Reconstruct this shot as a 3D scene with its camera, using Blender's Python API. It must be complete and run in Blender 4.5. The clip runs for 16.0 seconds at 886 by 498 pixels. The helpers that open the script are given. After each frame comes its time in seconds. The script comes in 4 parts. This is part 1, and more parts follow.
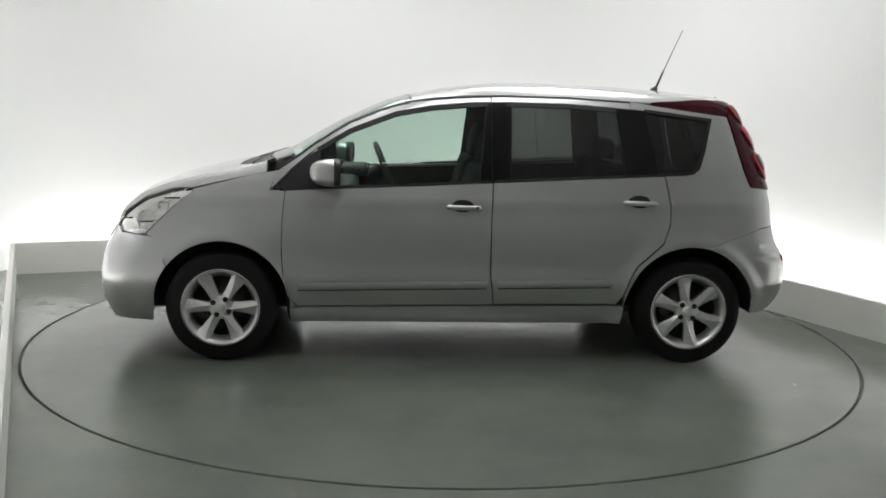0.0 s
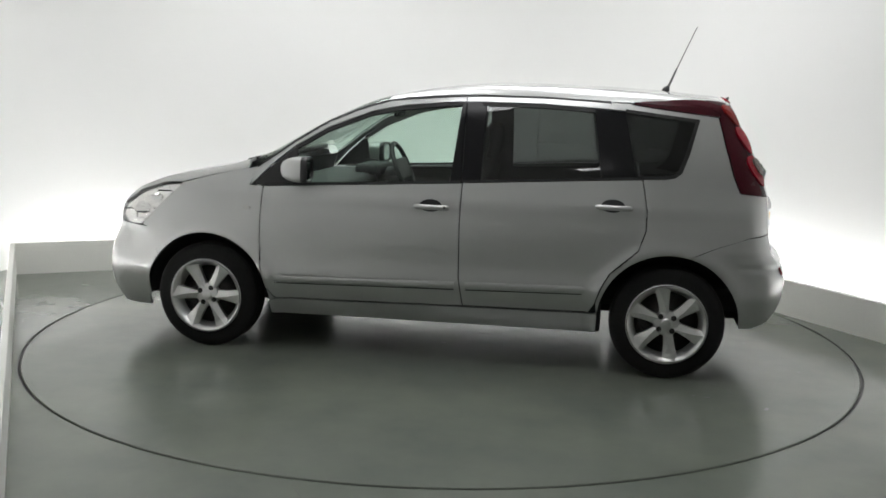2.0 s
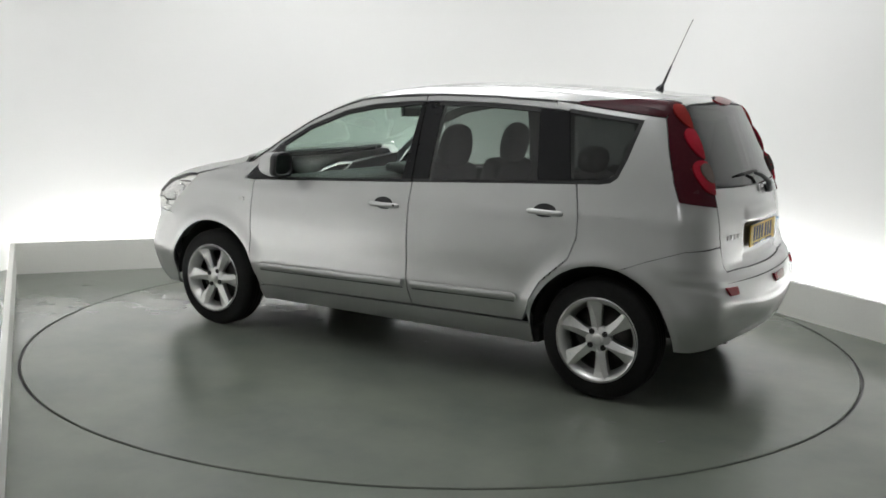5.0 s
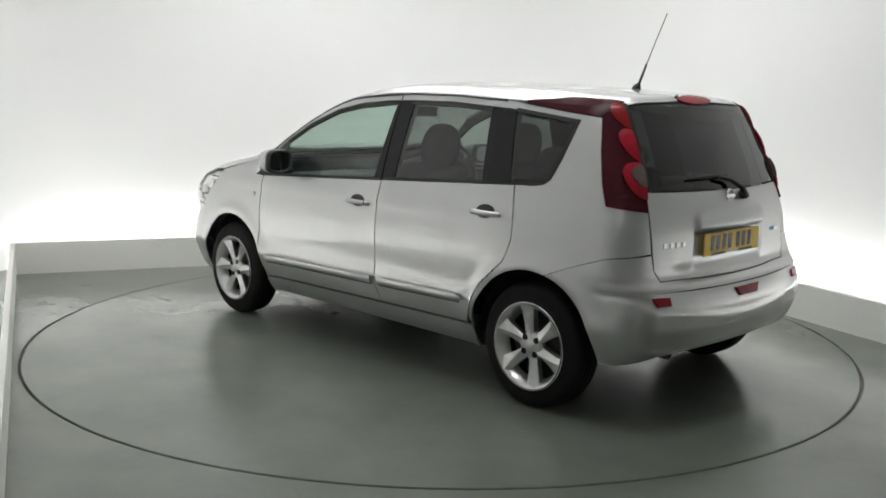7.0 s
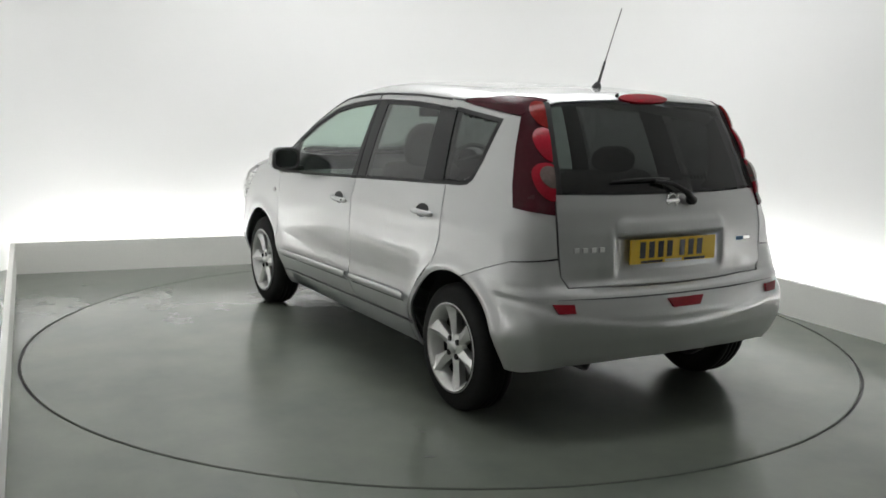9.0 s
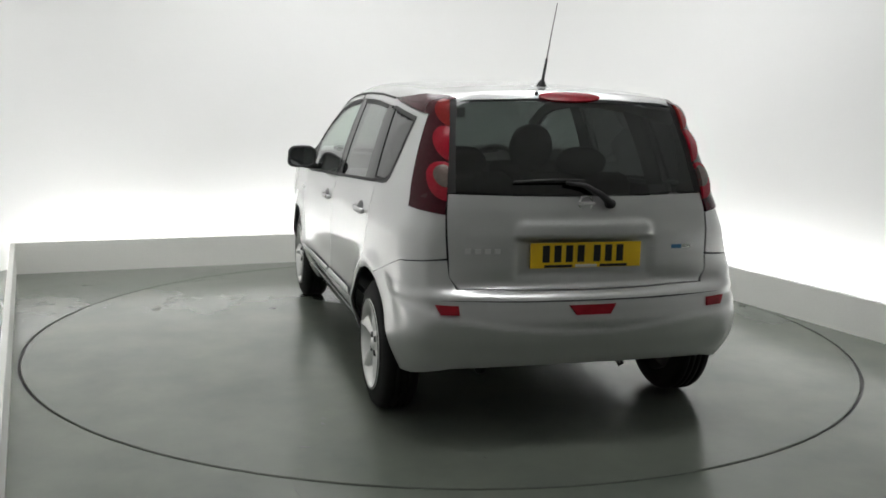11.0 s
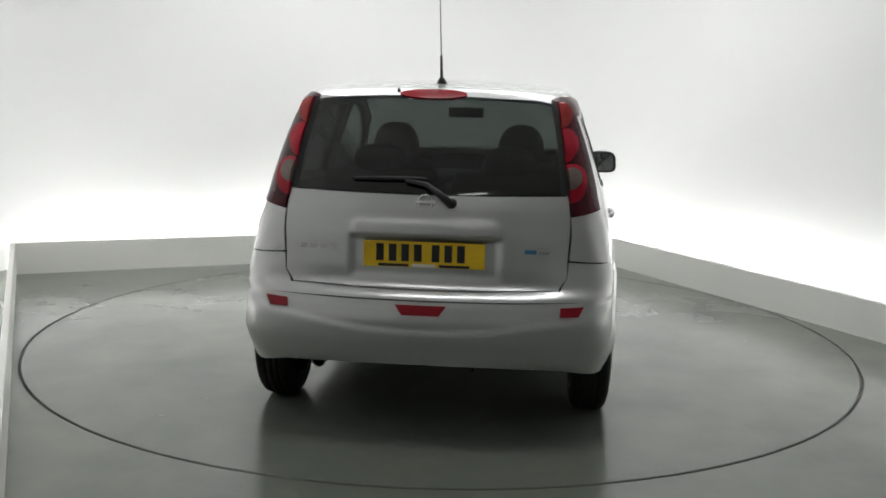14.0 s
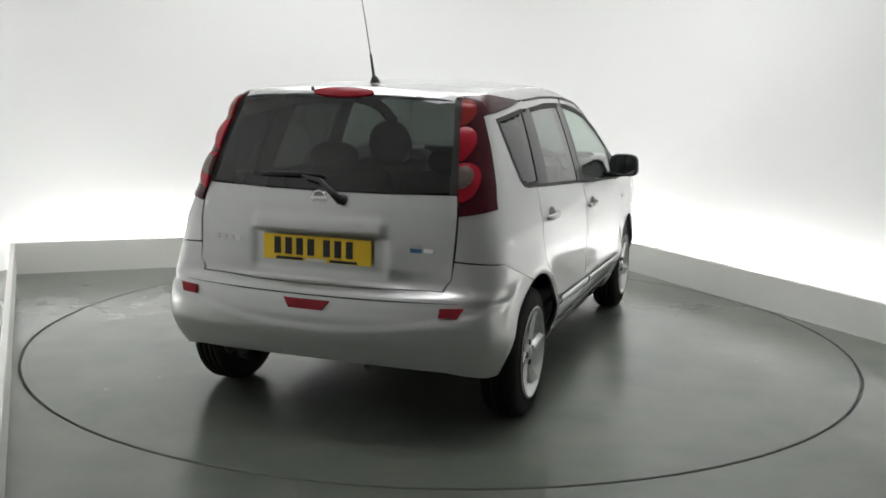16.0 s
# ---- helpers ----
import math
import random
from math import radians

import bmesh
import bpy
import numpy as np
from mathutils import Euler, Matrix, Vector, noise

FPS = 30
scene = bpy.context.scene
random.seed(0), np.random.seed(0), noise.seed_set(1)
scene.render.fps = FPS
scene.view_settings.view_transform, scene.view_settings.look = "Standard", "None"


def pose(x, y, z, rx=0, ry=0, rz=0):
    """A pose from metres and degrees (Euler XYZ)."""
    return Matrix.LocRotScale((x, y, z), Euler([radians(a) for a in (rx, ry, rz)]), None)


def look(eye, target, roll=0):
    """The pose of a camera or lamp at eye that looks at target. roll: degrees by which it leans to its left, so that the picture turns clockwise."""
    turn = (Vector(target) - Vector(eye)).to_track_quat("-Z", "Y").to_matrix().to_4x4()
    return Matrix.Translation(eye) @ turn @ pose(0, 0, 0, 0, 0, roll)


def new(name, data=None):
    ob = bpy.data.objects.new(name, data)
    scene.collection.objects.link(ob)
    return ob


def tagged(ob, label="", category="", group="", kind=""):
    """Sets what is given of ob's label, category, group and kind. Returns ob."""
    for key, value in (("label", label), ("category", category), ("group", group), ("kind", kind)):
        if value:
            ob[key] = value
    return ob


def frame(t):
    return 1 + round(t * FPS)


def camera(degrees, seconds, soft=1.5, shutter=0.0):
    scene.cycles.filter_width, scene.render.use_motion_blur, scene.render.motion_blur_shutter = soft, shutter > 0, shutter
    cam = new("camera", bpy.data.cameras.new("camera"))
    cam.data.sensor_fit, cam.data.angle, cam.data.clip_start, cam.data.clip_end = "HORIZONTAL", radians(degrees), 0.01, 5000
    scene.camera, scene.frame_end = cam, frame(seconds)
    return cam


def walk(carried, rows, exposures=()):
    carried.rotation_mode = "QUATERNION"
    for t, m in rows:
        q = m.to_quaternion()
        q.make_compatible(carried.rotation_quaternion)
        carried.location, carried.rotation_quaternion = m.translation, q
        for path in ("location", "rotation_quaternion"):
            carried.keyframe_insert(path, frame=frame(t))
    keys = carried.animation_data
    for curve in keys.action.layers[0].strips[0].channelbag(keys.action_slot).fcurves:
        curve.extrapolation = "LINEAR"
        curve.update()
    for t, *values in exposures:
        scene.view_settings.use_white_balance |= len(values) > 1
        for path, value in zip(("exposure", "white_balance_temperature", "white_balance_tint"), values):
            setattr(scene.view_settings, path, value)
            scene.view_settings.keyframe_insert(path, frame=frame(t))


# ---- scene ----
# ---------------------------------------------------------------- camera
EYE = (0.0, -5.8955, 1.4846)
AIM = (-0.00044, -4.9084, 1.3243)
cam = camera(49.97, 16.0, soft=1.7)
VIEW = look(EYE, AIM, 1.32)
walk(cam, [(0.0, VIEW), (16.0, VIEW)], exposures=[(0.0, 0.0), (16.0, 0.0)])

# ---------------------------------------------------------------- materials
def material(name, color, rough=0.5, metal=0.0, spec=0.5, scale=30.0, vary=0.06, bump=0.0, coat=0.0,
             fine=None, emit=0.0, trans=0.0, ior=1.45, rough_vary=0.0):
    """A principled surface with variation at two scales and a fine relief."""
    m = bpy.data.materials.new(name)
    m.use_nodes = True
    nt = m.node_tree
    b = nt.nodes["Principled BSDF"]
    b.inputs["Metallic"].default_value = metal
    b.inputs["Roughness"].default_value = rough
    b.inputs["Specular IOR Level"].default_value = spec
    b.inputs["Coat Weight"].default_value = coat
    b.inputs["Coat Roughness"].default_value = 0.02
    b.inputs["Coat IOR"].default_value = 1.7
    b.inputs["Transmission Weight"].default_value = trans
    b.inputs["IOR"].default_value = ior
    if emit:
        b.inputs["Emission Color"].default_value = (*color, 1)
        b.inputs["Emission Strength"].default_value = emit
    tc = nt.nodes.new("ShaderNodeTexCoord")
    big = nt.nodes.new("ShaderNodeTexNoise")
    big.inputs["Scale"].default_value = scale * 0.08
    big.inputs["Detail"].default_value = 4
    small = nt.nodes.new("ShaderNodeTexNoise")
    small.inputs["Scale"].default_value = fine or scale
    small.inputs["Detail"].default_value = 6
    nt.links.new(tc.outputs["Object"], big.inputs["Vector"])
    nt.links.new(tc.outputs["Object"], small.inputs["Vector"])
    add = nt.nodes.new("ShaderNodeMath")
    add.operation = "ADD"
    nt.links.new(big.outputs["Fac"], add.inputs[0])
    nt.links.new(small.outputs["Fac"], add.inputs[1])
    ramp = nt.nodes.new("ShaderNodeMapRange")
    ramp.inputs["From Min"].default_value, ramp.inputs["From Max"].default_value = 0.6, 1.4
    ramp.inputs["To Min"].default_value, ramp.inputs["To Max"].default_value = 1 - vary, 1 + vary
    nt.links.new(add.outputs[0], ramp.inputs["Value"])
    mul = nt.nodes.new("ShaderNodeVectorMath")
    mul.operation = "SCALE"
    mul.inputs[0].default_value = color
    nt.links.new(ramp.outputs["Result"], mul.inputs["Scale"])
    nt.links.new(mul.outputs["Vector"], b.inputs["Base Color"])
    if rough_vary:
        rr = nt.nodes.new("ShaderNodeMapRange")
        rr.inputs["From Min"].default_value, rr.inputs["From Max"].default_value = 0.3, 0.7
        rr.inputs["To Min"].default_value = max(0.0, rough - rough_vary)
        rr.inputs["To Max"].default_value = min(1.0, rough + rough_vary)
        nt.links.new(big.outputs["Fac"], rr.inputs["Value"])
        nt.links.new(rr.outputs["Result"], b.inputs["Roughness"])
    if bump:
        bp = nt.nodes.new("ShaderNodeBump")
        bp.inputs["Strength"].default_value = bump
        bp.inputs["Distance"].default_value = 0.002
        nt.links.new(small.outputs["Fac"], bp.inputs["Height"])
        nt.links.new(bp.outputs["Normal"], b.inputs["Normal"])
    return m


def tinted_glass(name, tint, gloss=0.06):
    """Thin window glass: tinted see-through with a clear reflection."""
    m = bpy.data.materials.new(name)
    m.use_nodes = True
    nt = m.node_tree
    nt.nodes.clear()
    out = nt.nodes.new("ShaderNodeOutputMaterial")
    tr = nt.nodes.new("ShaderNodeBsdfTransparent")
    tr.inputs["Color"].default_value = (*tint, 1)
    gl = nt.nodes.new("ShaderNodeBsdfGlossy")
    gl.inputs["Roughness"].default_value = 0.02
    lw = nt.nodes.new("ShaderNodeLayerWeight")
    lw.inputs["Blend"].default_value = 0.5
    pw = nt.nodes.new("ShaderNodeMath")
    pw.operation = "POWER"
    pw.inputs[1].default_value = 4.0
    nt.links.new(lw.outputs["Facing"], pw.inputs[0])
    fr = nt.nodes.new("ShaderNodeMapRange")
    fr.inputs["To Min"].default_value = gloss
    nt.links.new(pw.outputs[0], fr.inputs["Value"])
    mix = nt.nodes.new("ShaderNodeMixShader")
    nt.links.new(fr.outputs["Result"], mix.inputs[0])
    nt.links.new(tr.outputs[0], mix.inputs[1])
    nt.links.new(gl.outputs[0], mix.inputs[2])
    nt.links.new(mix.outputs[0], out.inputs["Surface"])
    return m


PAINT = material("silver_paint", (0.488, 0.493, 0.488), 0.34, 0.82, 0.3, 60, 0.025, 0.0, 1.0, fine=900)
PAINT.node_tree.nodes["Principled BSDF"].inputs["Coat IOR"].default_value = 1.62
TRIM = material("black_trim", (0.018, 0.018, 0.019), 0.42, scale=80, vary=0.15, bump=0.05)
SEAL = material("black_seal", (0.012, 0.012, 0.012), 0.55, scale=80, vary=0.15)
GLOSSBLACK = material("gloss_black", (0.008, 0.008, 0.009), 0.16, spec=0.3, scale=40, vary=0.1, rough_vary=0.02)
RUBBER = material("tyre_rubber", (0.009, 0.0088, 0.0085), 0.75, spec=0.25, scale=60, vary=0.3, bump=0.2)
ALLOY = material("alloy", (0.62, 0.62, 0.61), 0.32, 0.85, scale=50, vary=0.05, coat=0.3)
STEEL = material("dark_steel", (0.12, 0.115, 0.11), 0.5, 0.8, scale=50, vary=0.25)
DARKSTEEL = material("blackish_steel", (0.035, 0.034, 0.033), 0.5, 0.6, scale=50, vary=0.3)
CHROME = material("chrome", (0.75, 0.75, 0.75), 0.12, 1.0, scale=30, vary=0.03, rough_vary=0.02)
FABRIC = material("seat_fabric", (0.028, 0.029, 0.031), 0.9, scale=200, vary=0.25, bump=0.3)
PLASTIC = material("dash_plastic", (0.035, 0.035, 0.036), 0.6, scale=150, vary=0.15, bump=0.15)
LINING = material("headlining", (0.38, 0.37, 0.35), 0.95, scale=120, vary=0.08)
UNDER = material("underbody", (0.02, 0.02, 0.02), 0.8, scale=40, vary=0.4, bump=0.2)
RED = material("red_lens", (0.24, 0.008, 0.016), 0.2, spec=0.35, scale=60, vary=0.2, rough_vary=0.02)
BRIGHTRED = material("bright_red_lens", (0.29, 0.008, 0.020), 0.2, spec=0.3, scale=120, vary=0.25, bump=0.1, rough_vary=0.02)
AMBERRED = material("amber_red_lens", (0.25, 0.018, 0.016), 0.2, spec=0.3, scale=120, vary=0.25, bump=0.1, rough_vary=0.02)
DARKRED = material("dark_red_lens", (0.05, 0.005, 0.010), 0.26, spec=0.25, scale=60, vary=0.2, rough_vary=0.02)
CLEARLENS = material("clear_lens", (0.75, 0.74, 0.72), 0.15, 0.35, scale=40, vary=0.1, coat=1.0)
SMOKELENS = material("smoke_lens", (0.17, 0.125, 0.115), 0.25, 0.5, scale=90, vary=0.3, bump=0.3)
LAMPCHROME = material("lamp_reflector", (0.93, 0.93, 0.92), 0.22, 0.85, scale=28, vary=0.08, bump=1.0)
LAMPCHROME.node_tree.nodes["Bump"].inputs["Distance"].default_value = 0.012
MIRROR = material("mirror_silvering", (0.42, 0.44, 0.44), 0.03, 1.0, scale=10, vary=0.02)
GAPFILL = material("gap_fill_black", (0.007, 0.007, 0.007), 0.4, spec=0.25, scale=30, vary=0.4)
YELLOW = material("plate_yellow", (0.80, 0.52, 0.02), 0.35, scale=60, vary=0.05)
INK = material("plate_black", (0.015, 0.015, 0.015), 0.4)
BLUE = material("badge_blue", (0.05, 0.16, 0.30), 0.3)
WHITE = material("white_wall_paint", (0.80, 0.80, 0.785), 0.75, scale=6, vary=0.02, bump=0.05, fine=160)
BOUNCEWALL = material("bounce_wall_paint", (0.80, 0.80, 0.785), 0.8, scale=6, vary=0.05)
KERB = material("kerb_paint", (0.74, 0.74, 0.70), 0.6, scale=8, vary=0.05, bump=0.08, fine=120)
FRONTGLASS = tinted_glass("green_glass", (0.71, 0.82, 0.76), 0.05)
DARKGLASS = tinted_glass("privacy_glass", (0.255, 0.275, 0.265), 0.08)
REARGLASS = tinted_glass("dark_privacy_glass", (0.080, 0.088, 0.086), 0.07)
LAMPGLASS = tinted_glass("lamp_cover", (0.96, 0.96, 0.95), 0.06)
GLOW = material("lamp_glow", (0.995, 1.0, 1.015), emit=26.0)
PANEL = material("light_panel_glow", (0.995, 1.0, 1.015), emit=5.0)
SOFT = material("soft_panel_glow", (0.995, 1.0, 1.015), emit=6.0)


def floor_material(name, seed):
    """Grey floor paint with scuffs, smears and a worn gloss."""
    m = material(name, (0.140, 0.156, 0.138), 0.22, spec=0.6, scale=14, vary=0.05, fine=300)
    nt = m.node_tree
    b = nt.nodes["Principled BSDF"]
    src = b.inputs["Base Color"].links[0].from_socket
    tc = nt.nodes.new("ShaderNodeTexCoord")
    mp = nt.nodes.new("ShaderNodeMapping")
    mp.inputs["Location"].default_value = (seed, seed * 0.7, 0)
    nt.links.new(tc.outputs["Object"], mp.inputs["Vector"])
    stain = nt.nodes.new("ShaderNodeTexNoise")
    stain.inputs["Scale"].default_value = 1.6
    stain.inputs["Detail"].default_value = 5.0
    stain.inputs["Roughness"].default_value = 0.6
    nt.links.new(mp.outputs["Vector"], stain.inputs["Vector"])
    ramp = nt.nodes.new("ShaderNodeValToRGB")
    ramp.color_ramp.elements[0].position, ramp.color_ramp.elements[0].color = 0.30, (0.86, 0.87, 0.86, 1)
    ramp.color_ramp.elements[1].position, ramp.color_ramp.elements[1].color = 0.72, (1.16, 1.13, 1.06, 1)
    nt.links.new(stain.outputs["Fac"], ramp.inputs["Fac"])
    mix = nt.nodes.new("ShaderNodeVectorMath")
    mix.operation = "MULTIPLY"
    nt.links.new(src, mix.inputs[0])
    nt.links.new(ramp.outputs["Color"], mix.inputs[1])
    nt.links.new(mix.outputs["Vector"], b.inputs["Base Color"])
    # gloss worn in patches
    wear = nt.nodes.new("ShaderNodeTexNoise")
    wear.inputs["Scale"].default_value = 1.3
    wear.inputs["Detail"].default_value = 8.0
    wear.inputs["Roughness"].default_value = 0.65
    wear.inputs["Distortion"].default_value = 0.6
    nt.links.new(mp.outputs["Vector"], wear.inputs["Vector"])
    gloss = nt.nodes.new("ShaderNodeMapRange")
    gloss.inputs["From Min"].default_value, gloss.inputs["From Max"].default_value = 0.30, 0.70
    gloss.inputs["To Min"].default_value, gloss.inputs["To Max"].default_value = 0.15, 0.25
    nt.links.new(wear.outputs["Fac"], gloss.inputs["Value"])
    nt.links.new(gloss.outputs["Result"], b.inputs["Roughness"])
    return m


FLOOR = floor_material("floor_paint", 0.0)
DISC = floor_material("turntable_paint", 3.0)

# ---------------------------------------------------------------- mesh helpers
def mesh_object(name, verts, faces, mat, parent=None, label="", smooth=True):
    me = bpy.data.meshes.new(name)
    me.from_pydata([tuple(map(float, v)) for v in verts], [], faces)
    me.materials.append(mat)
    if smooth:
        me.shade_smooth()
    me.update()
    ob = new(name, me)
    if parent:
        ob.parent = parent
    if label:
        ob["label"] = label
    return ob


def part(name, bm, mat, parent=None, label="", smooth=False):
    """Links a bmesh as one mesh object under a thing or a part."""
    bmesh.ops.recalc_face_normals(bm, faces=bm.faces)
    me = bpy.data.meshes.new(name)
    bm.to_mesh(me)
    bm.free()
    me.materials.append(mat)
    if smooth:
        me.shade_smooth()
    ob = new(name, me)
    if parent:
        ob.parent = parent
    if label:
        ob["label"] = label
    return ob


def box(bm, c, size, bevel=0.0, segs=2, m=None):
    """Adds a box, bevelled if asked, to bm."""
    r = bmesh.ops.create_cube(bm, size=1.0)
    vs = r["verts"]
    bmesh.ops.scale(bm, vec=size, verts=vs)
    if bevel:
        es = {e for v in vs for e in v.link_edges}
        out = bmesh.ops.bevel(bm, geom=list(es), offset=bevel, segments=segs, profile=0.6, affect="EDGES")
        vs = list({v for f in out["faces"] for v in f.verts} | {v for v in vs if v.is_valid})
    bmesh.ops.translate(bm, vec=c, verts=vs)
    if m:
        bmesh.ops.transform(bm, matrix=m, verts=vs)
    return vs


def revolve(profile, n=48, axis="y", closed=False):
    """Verts and faces of a profile of (radius, along) turned about an axis."""
    vs, fs, k = [], [], len(profile)
    for i in range(n):
        a = 2 * math.pi * i / n
        for r, h in profile:
            if axis == "y":
                vs.append((r * math.cos(a), h, r * math.sin(a)))
            else:
                vs.append((r * math.cos(a), r * math.sin(a), h))
    for i in range(n):
        j = (i + 1) % n
        for q in range(k if closed else k - 1):
            p = (q + 1) % k
            fs.append((i * k + q, j * k + q, j * k + p, i * k + p))
    return vs, fs


# ---------------------------------------------------------------- the room
R_DISC = 2.455
GAP = 0.016
CORNER_L, CORNER_B = Vector((-3.38, 1.50)), Vector((1.12, 3.34))
RIGHT_DIR = Vector((0.44, -0.898))
END_R = CORNER_B + RIGHT_DIR * 12.0
LEFT_DIR = Vector((0.400, -0.916))
END_L = CORNER_L + LEFT_DIR * 10.2
KERB_L, KERB_R = CORNER_L + LEFT_DIR * 5.0, CORNER_B + RIGHT_DIR * 7.5


def ring_plane(name, r_in, r_out_pts, z, mat, label):
    """A floor sheet with a round hole."""
    n = 128
    vs = [(r_in * math.cos(2 * math.pi * i / n), r_in * math.sin(2 * math.pi * i / n), z) for i in range(n)]
    vs += [(r_out_pts * math.cos(2 * math.pi * i / n), r_out_pts * math.sin(2 * math.pi * i / n), z) for i in range(n)]
    vs += [(r_in * math.cos(2 * math.pi * i / n), r_in * math.sin(2 * math.pi * i / n), z - 0.06) for i in range(n)]
    fs = [(i, n + i, n + (i + 1) % n, (i + 1) % n) for i in range(n)]
    fs += [(i, (i + 1) % n, 2 * n + (i + 1) % n, 2 * n + i) for i in range(n)]
    ob = mesh_object(name, vs, fs, mat, smooth=False)
    return tagged(ob, label, "floor", kind="structure")


ring_plane("floor", R_DISC + GAP, 14.0, 0.0, FLOOR, "grey painted studio floor with a round cut-out")
pit = mesh_object("ground", [(-4, -4, -0.06), (4, -4, -0.06), (4, 4, -0.06), (-4, 4, -0.06)], [(0, 1, 2, 3)], UNDER, smooth=False)
tagged(pit, "dark pit under the turntable's edge", "ground", kind="structure")

dv, df = [(0, 0, 0)], []
rings = [0.6, 1.2, 1.8, R_DISC - 0.0305]
n = 128
for r in rings:
    dv += [(r * math.cos(2 * math.pi * i / n), r * math.sin(2 * math.pi * i / n), 0) for i in range(n)]
df += [(0, 1 + i, 1 + (i + 1) % n) for i in range(n)]
for k in range(3):
    df += [(1 + k * n + i, 1 + (k + 1) * n + i, 1 + (k + 1) * n + (i + 1) % n, 1 + k * n + (i + 1) % n) for i in range(n)]
turntable = tagged(mesh_object("turntable", dv, df, DISC, smooth=False),
                   "round grey painted turntable with scuff marks, flush with the floor", "turntable")


rv, rf = revolve([(R_DISC - .030, -.004), (R_DISC - .030, .0002), (R_DISC - .004, .0002), (R_DISC, -.004), (R_DISC, -.05)], 128, "z")
mesh_object("rim", rv, rf, DISC, turntable, "painted steel rim of the turntable", smooth=False)


# black filler, added so that the open joint reads as dark
rv, rf = revolve([(R_DISC - .002, -.010), (R_DISC + GAP + .002, -.010)], 128, "z")
mesh_object("gap_fill", rv, rf, GAPFILL, turntable, "black filler added in the joint to keep it dark", smooth=False)


def kerb(name, a, b, height=0.25, thick=0.035):
    """A low upstand along a to b, its inner face on that line, with a rounded top."""
    d = (b - a).normalized()
    nrm = Vector((-d.y, d.x))
    if nrm.dot(-(a + b) / 2) > 0:
        nrm = -nrm
    prof = [(0, -0.02), (0, height - 0.004), (0.004, height), (thick - 0.004, height), (thick, height - 0.004), (thick, -0.02)]
    vs = [(*(p + nrm * u), z) for p in (a, b) for u, z in prof]
    k = len(prof)
    fs = [(i, i + 1, k + i + 1, k + i) for i in range(k - 1)] + [tuple(range(k)), tuple(range(2 * k - 1, k - 1, -1))]
    ob = mesh_object(name, vs, fs, KERB, smooth=False)
    tagged(ob, "low off-white painted kerb wall hiding the wall lights", "kerb", kind="structure")
    return d, nrm


TROUGH = 0.55
BACK_D = (CORNER_B - CORNER_L).normalized()
kerb("kerb_back", CORNER_L, CORNER_B)
kerb("kerb_right", CORNER_B, KERB_R)
kerb("kerb_left", CORNER_L, KERB_L)


def outline_of(dist, corner_r, n=10):
    """The plan of the wall: the kerb's plan pushed out by dist, with rounded corners."""
    far = [END_L, CORNER_L, CORNER_B, END_R]
    c = sum(far, Vector((0, 0))) / 4
    lines = []
    for a, b in zip(far, far[1:] + far[:1]):
        d = (b - a).normalized()
        nrm = Vector((-d.y, d.x))
        if nrm.dot((a + b) / 2 - c) < 0:
            nrm = -nrm
        lines.append((a + nrm * dist, d))
    corners = []
    for (p, d), (q, e) in zip(lines[-1:] + lines[:-1], lines):
        cr = d.x * e.y - d.y * e.x
        t = ((q - p).x * e.y - (q - p).y * e.x) / cr
        corners.append(p + d * t)
    pts = []
    m = len(corners)
    for i in range(m):
        p, a, b = corners[i], corners[i - 1], corners[(i + 1) % m]
        u, v = (a - p).normalized(), (b - p).normalized()
        half = u.angle(v) / 2
        cut = corner_r / math.tan(half)
        s, e = p + u * cut, p + v * cut
        o = p + (u + v).normalized() * (corner_r / math.sin(half))
        a0 = math.atan2((s - o).y, (s - o).x)
        da = math.atan2((e - o).y, (e - o).x) - a0
        da = (da + math.pi) % (2 * math.pi) - math.pi
        for k in range(n + 1):
            w = a0 + da * k / n
            pts.append(o + Vector((math.cos(w), math.sin(w))) * corner_r)
    return pts


CEIL = 3.6
levels = [(TROUGH, -0.02), (TROUGH, 0.5), (TROUGH, 2.4)]
for k in range(1, 9):
    a = math.pi / 2 * k / 8
    levels.append((TROUGH - 1.2 * (1 - math.cos(a)), 2.4 + 1.2 * math.sin(a)))
wv, wf = [], []
for d, z in levels:
    o = outline_of(d, 1.3 + d - TROUGH if 1.3 + d - TROUGH > 0.15 else 0.15)
    wv += [(q.x, q.y, z) for q in o]
nn = len(o)
for k in range(len(levels) - 1):
    wf += [(k * nn + i, k * nn + (i + 1) % nn, (k + 1) * nn + (i + 1) % nn, (k + 1) * nn + i) for i in range(nn)]
near = [f for f in wf if sum(wv[i][1] for i in f) / 4 < -3.6]
tagged(mesh_object("wall_studio", wv, [f for f in wf if f not in near], WHITE), "seamless white studio wall with rounded corners", "wall", kind="structure")
# unseen near end, kept white to bounce light onto the car
tagged(mesh_object("wall_bounce", wv, near, BOUNCEWALL), "plain white unseen wall closing the studio and bouncing light", "wall", kind="structure")
cv = [(q.x, q.y, CEIL) for q in o] + [(q.x, q.y, CEIL + 0.2) for q in outline_of(TROUGH, 1.3)]
tagged(mesh_object("ceiling", cv, [tuple(range(nn - 1, -1, -1)), tuple(range(nn, 2 * nn))], WHITE, smooth=False),
       "white painted studio ceiling", "ceiling", kind="structure")

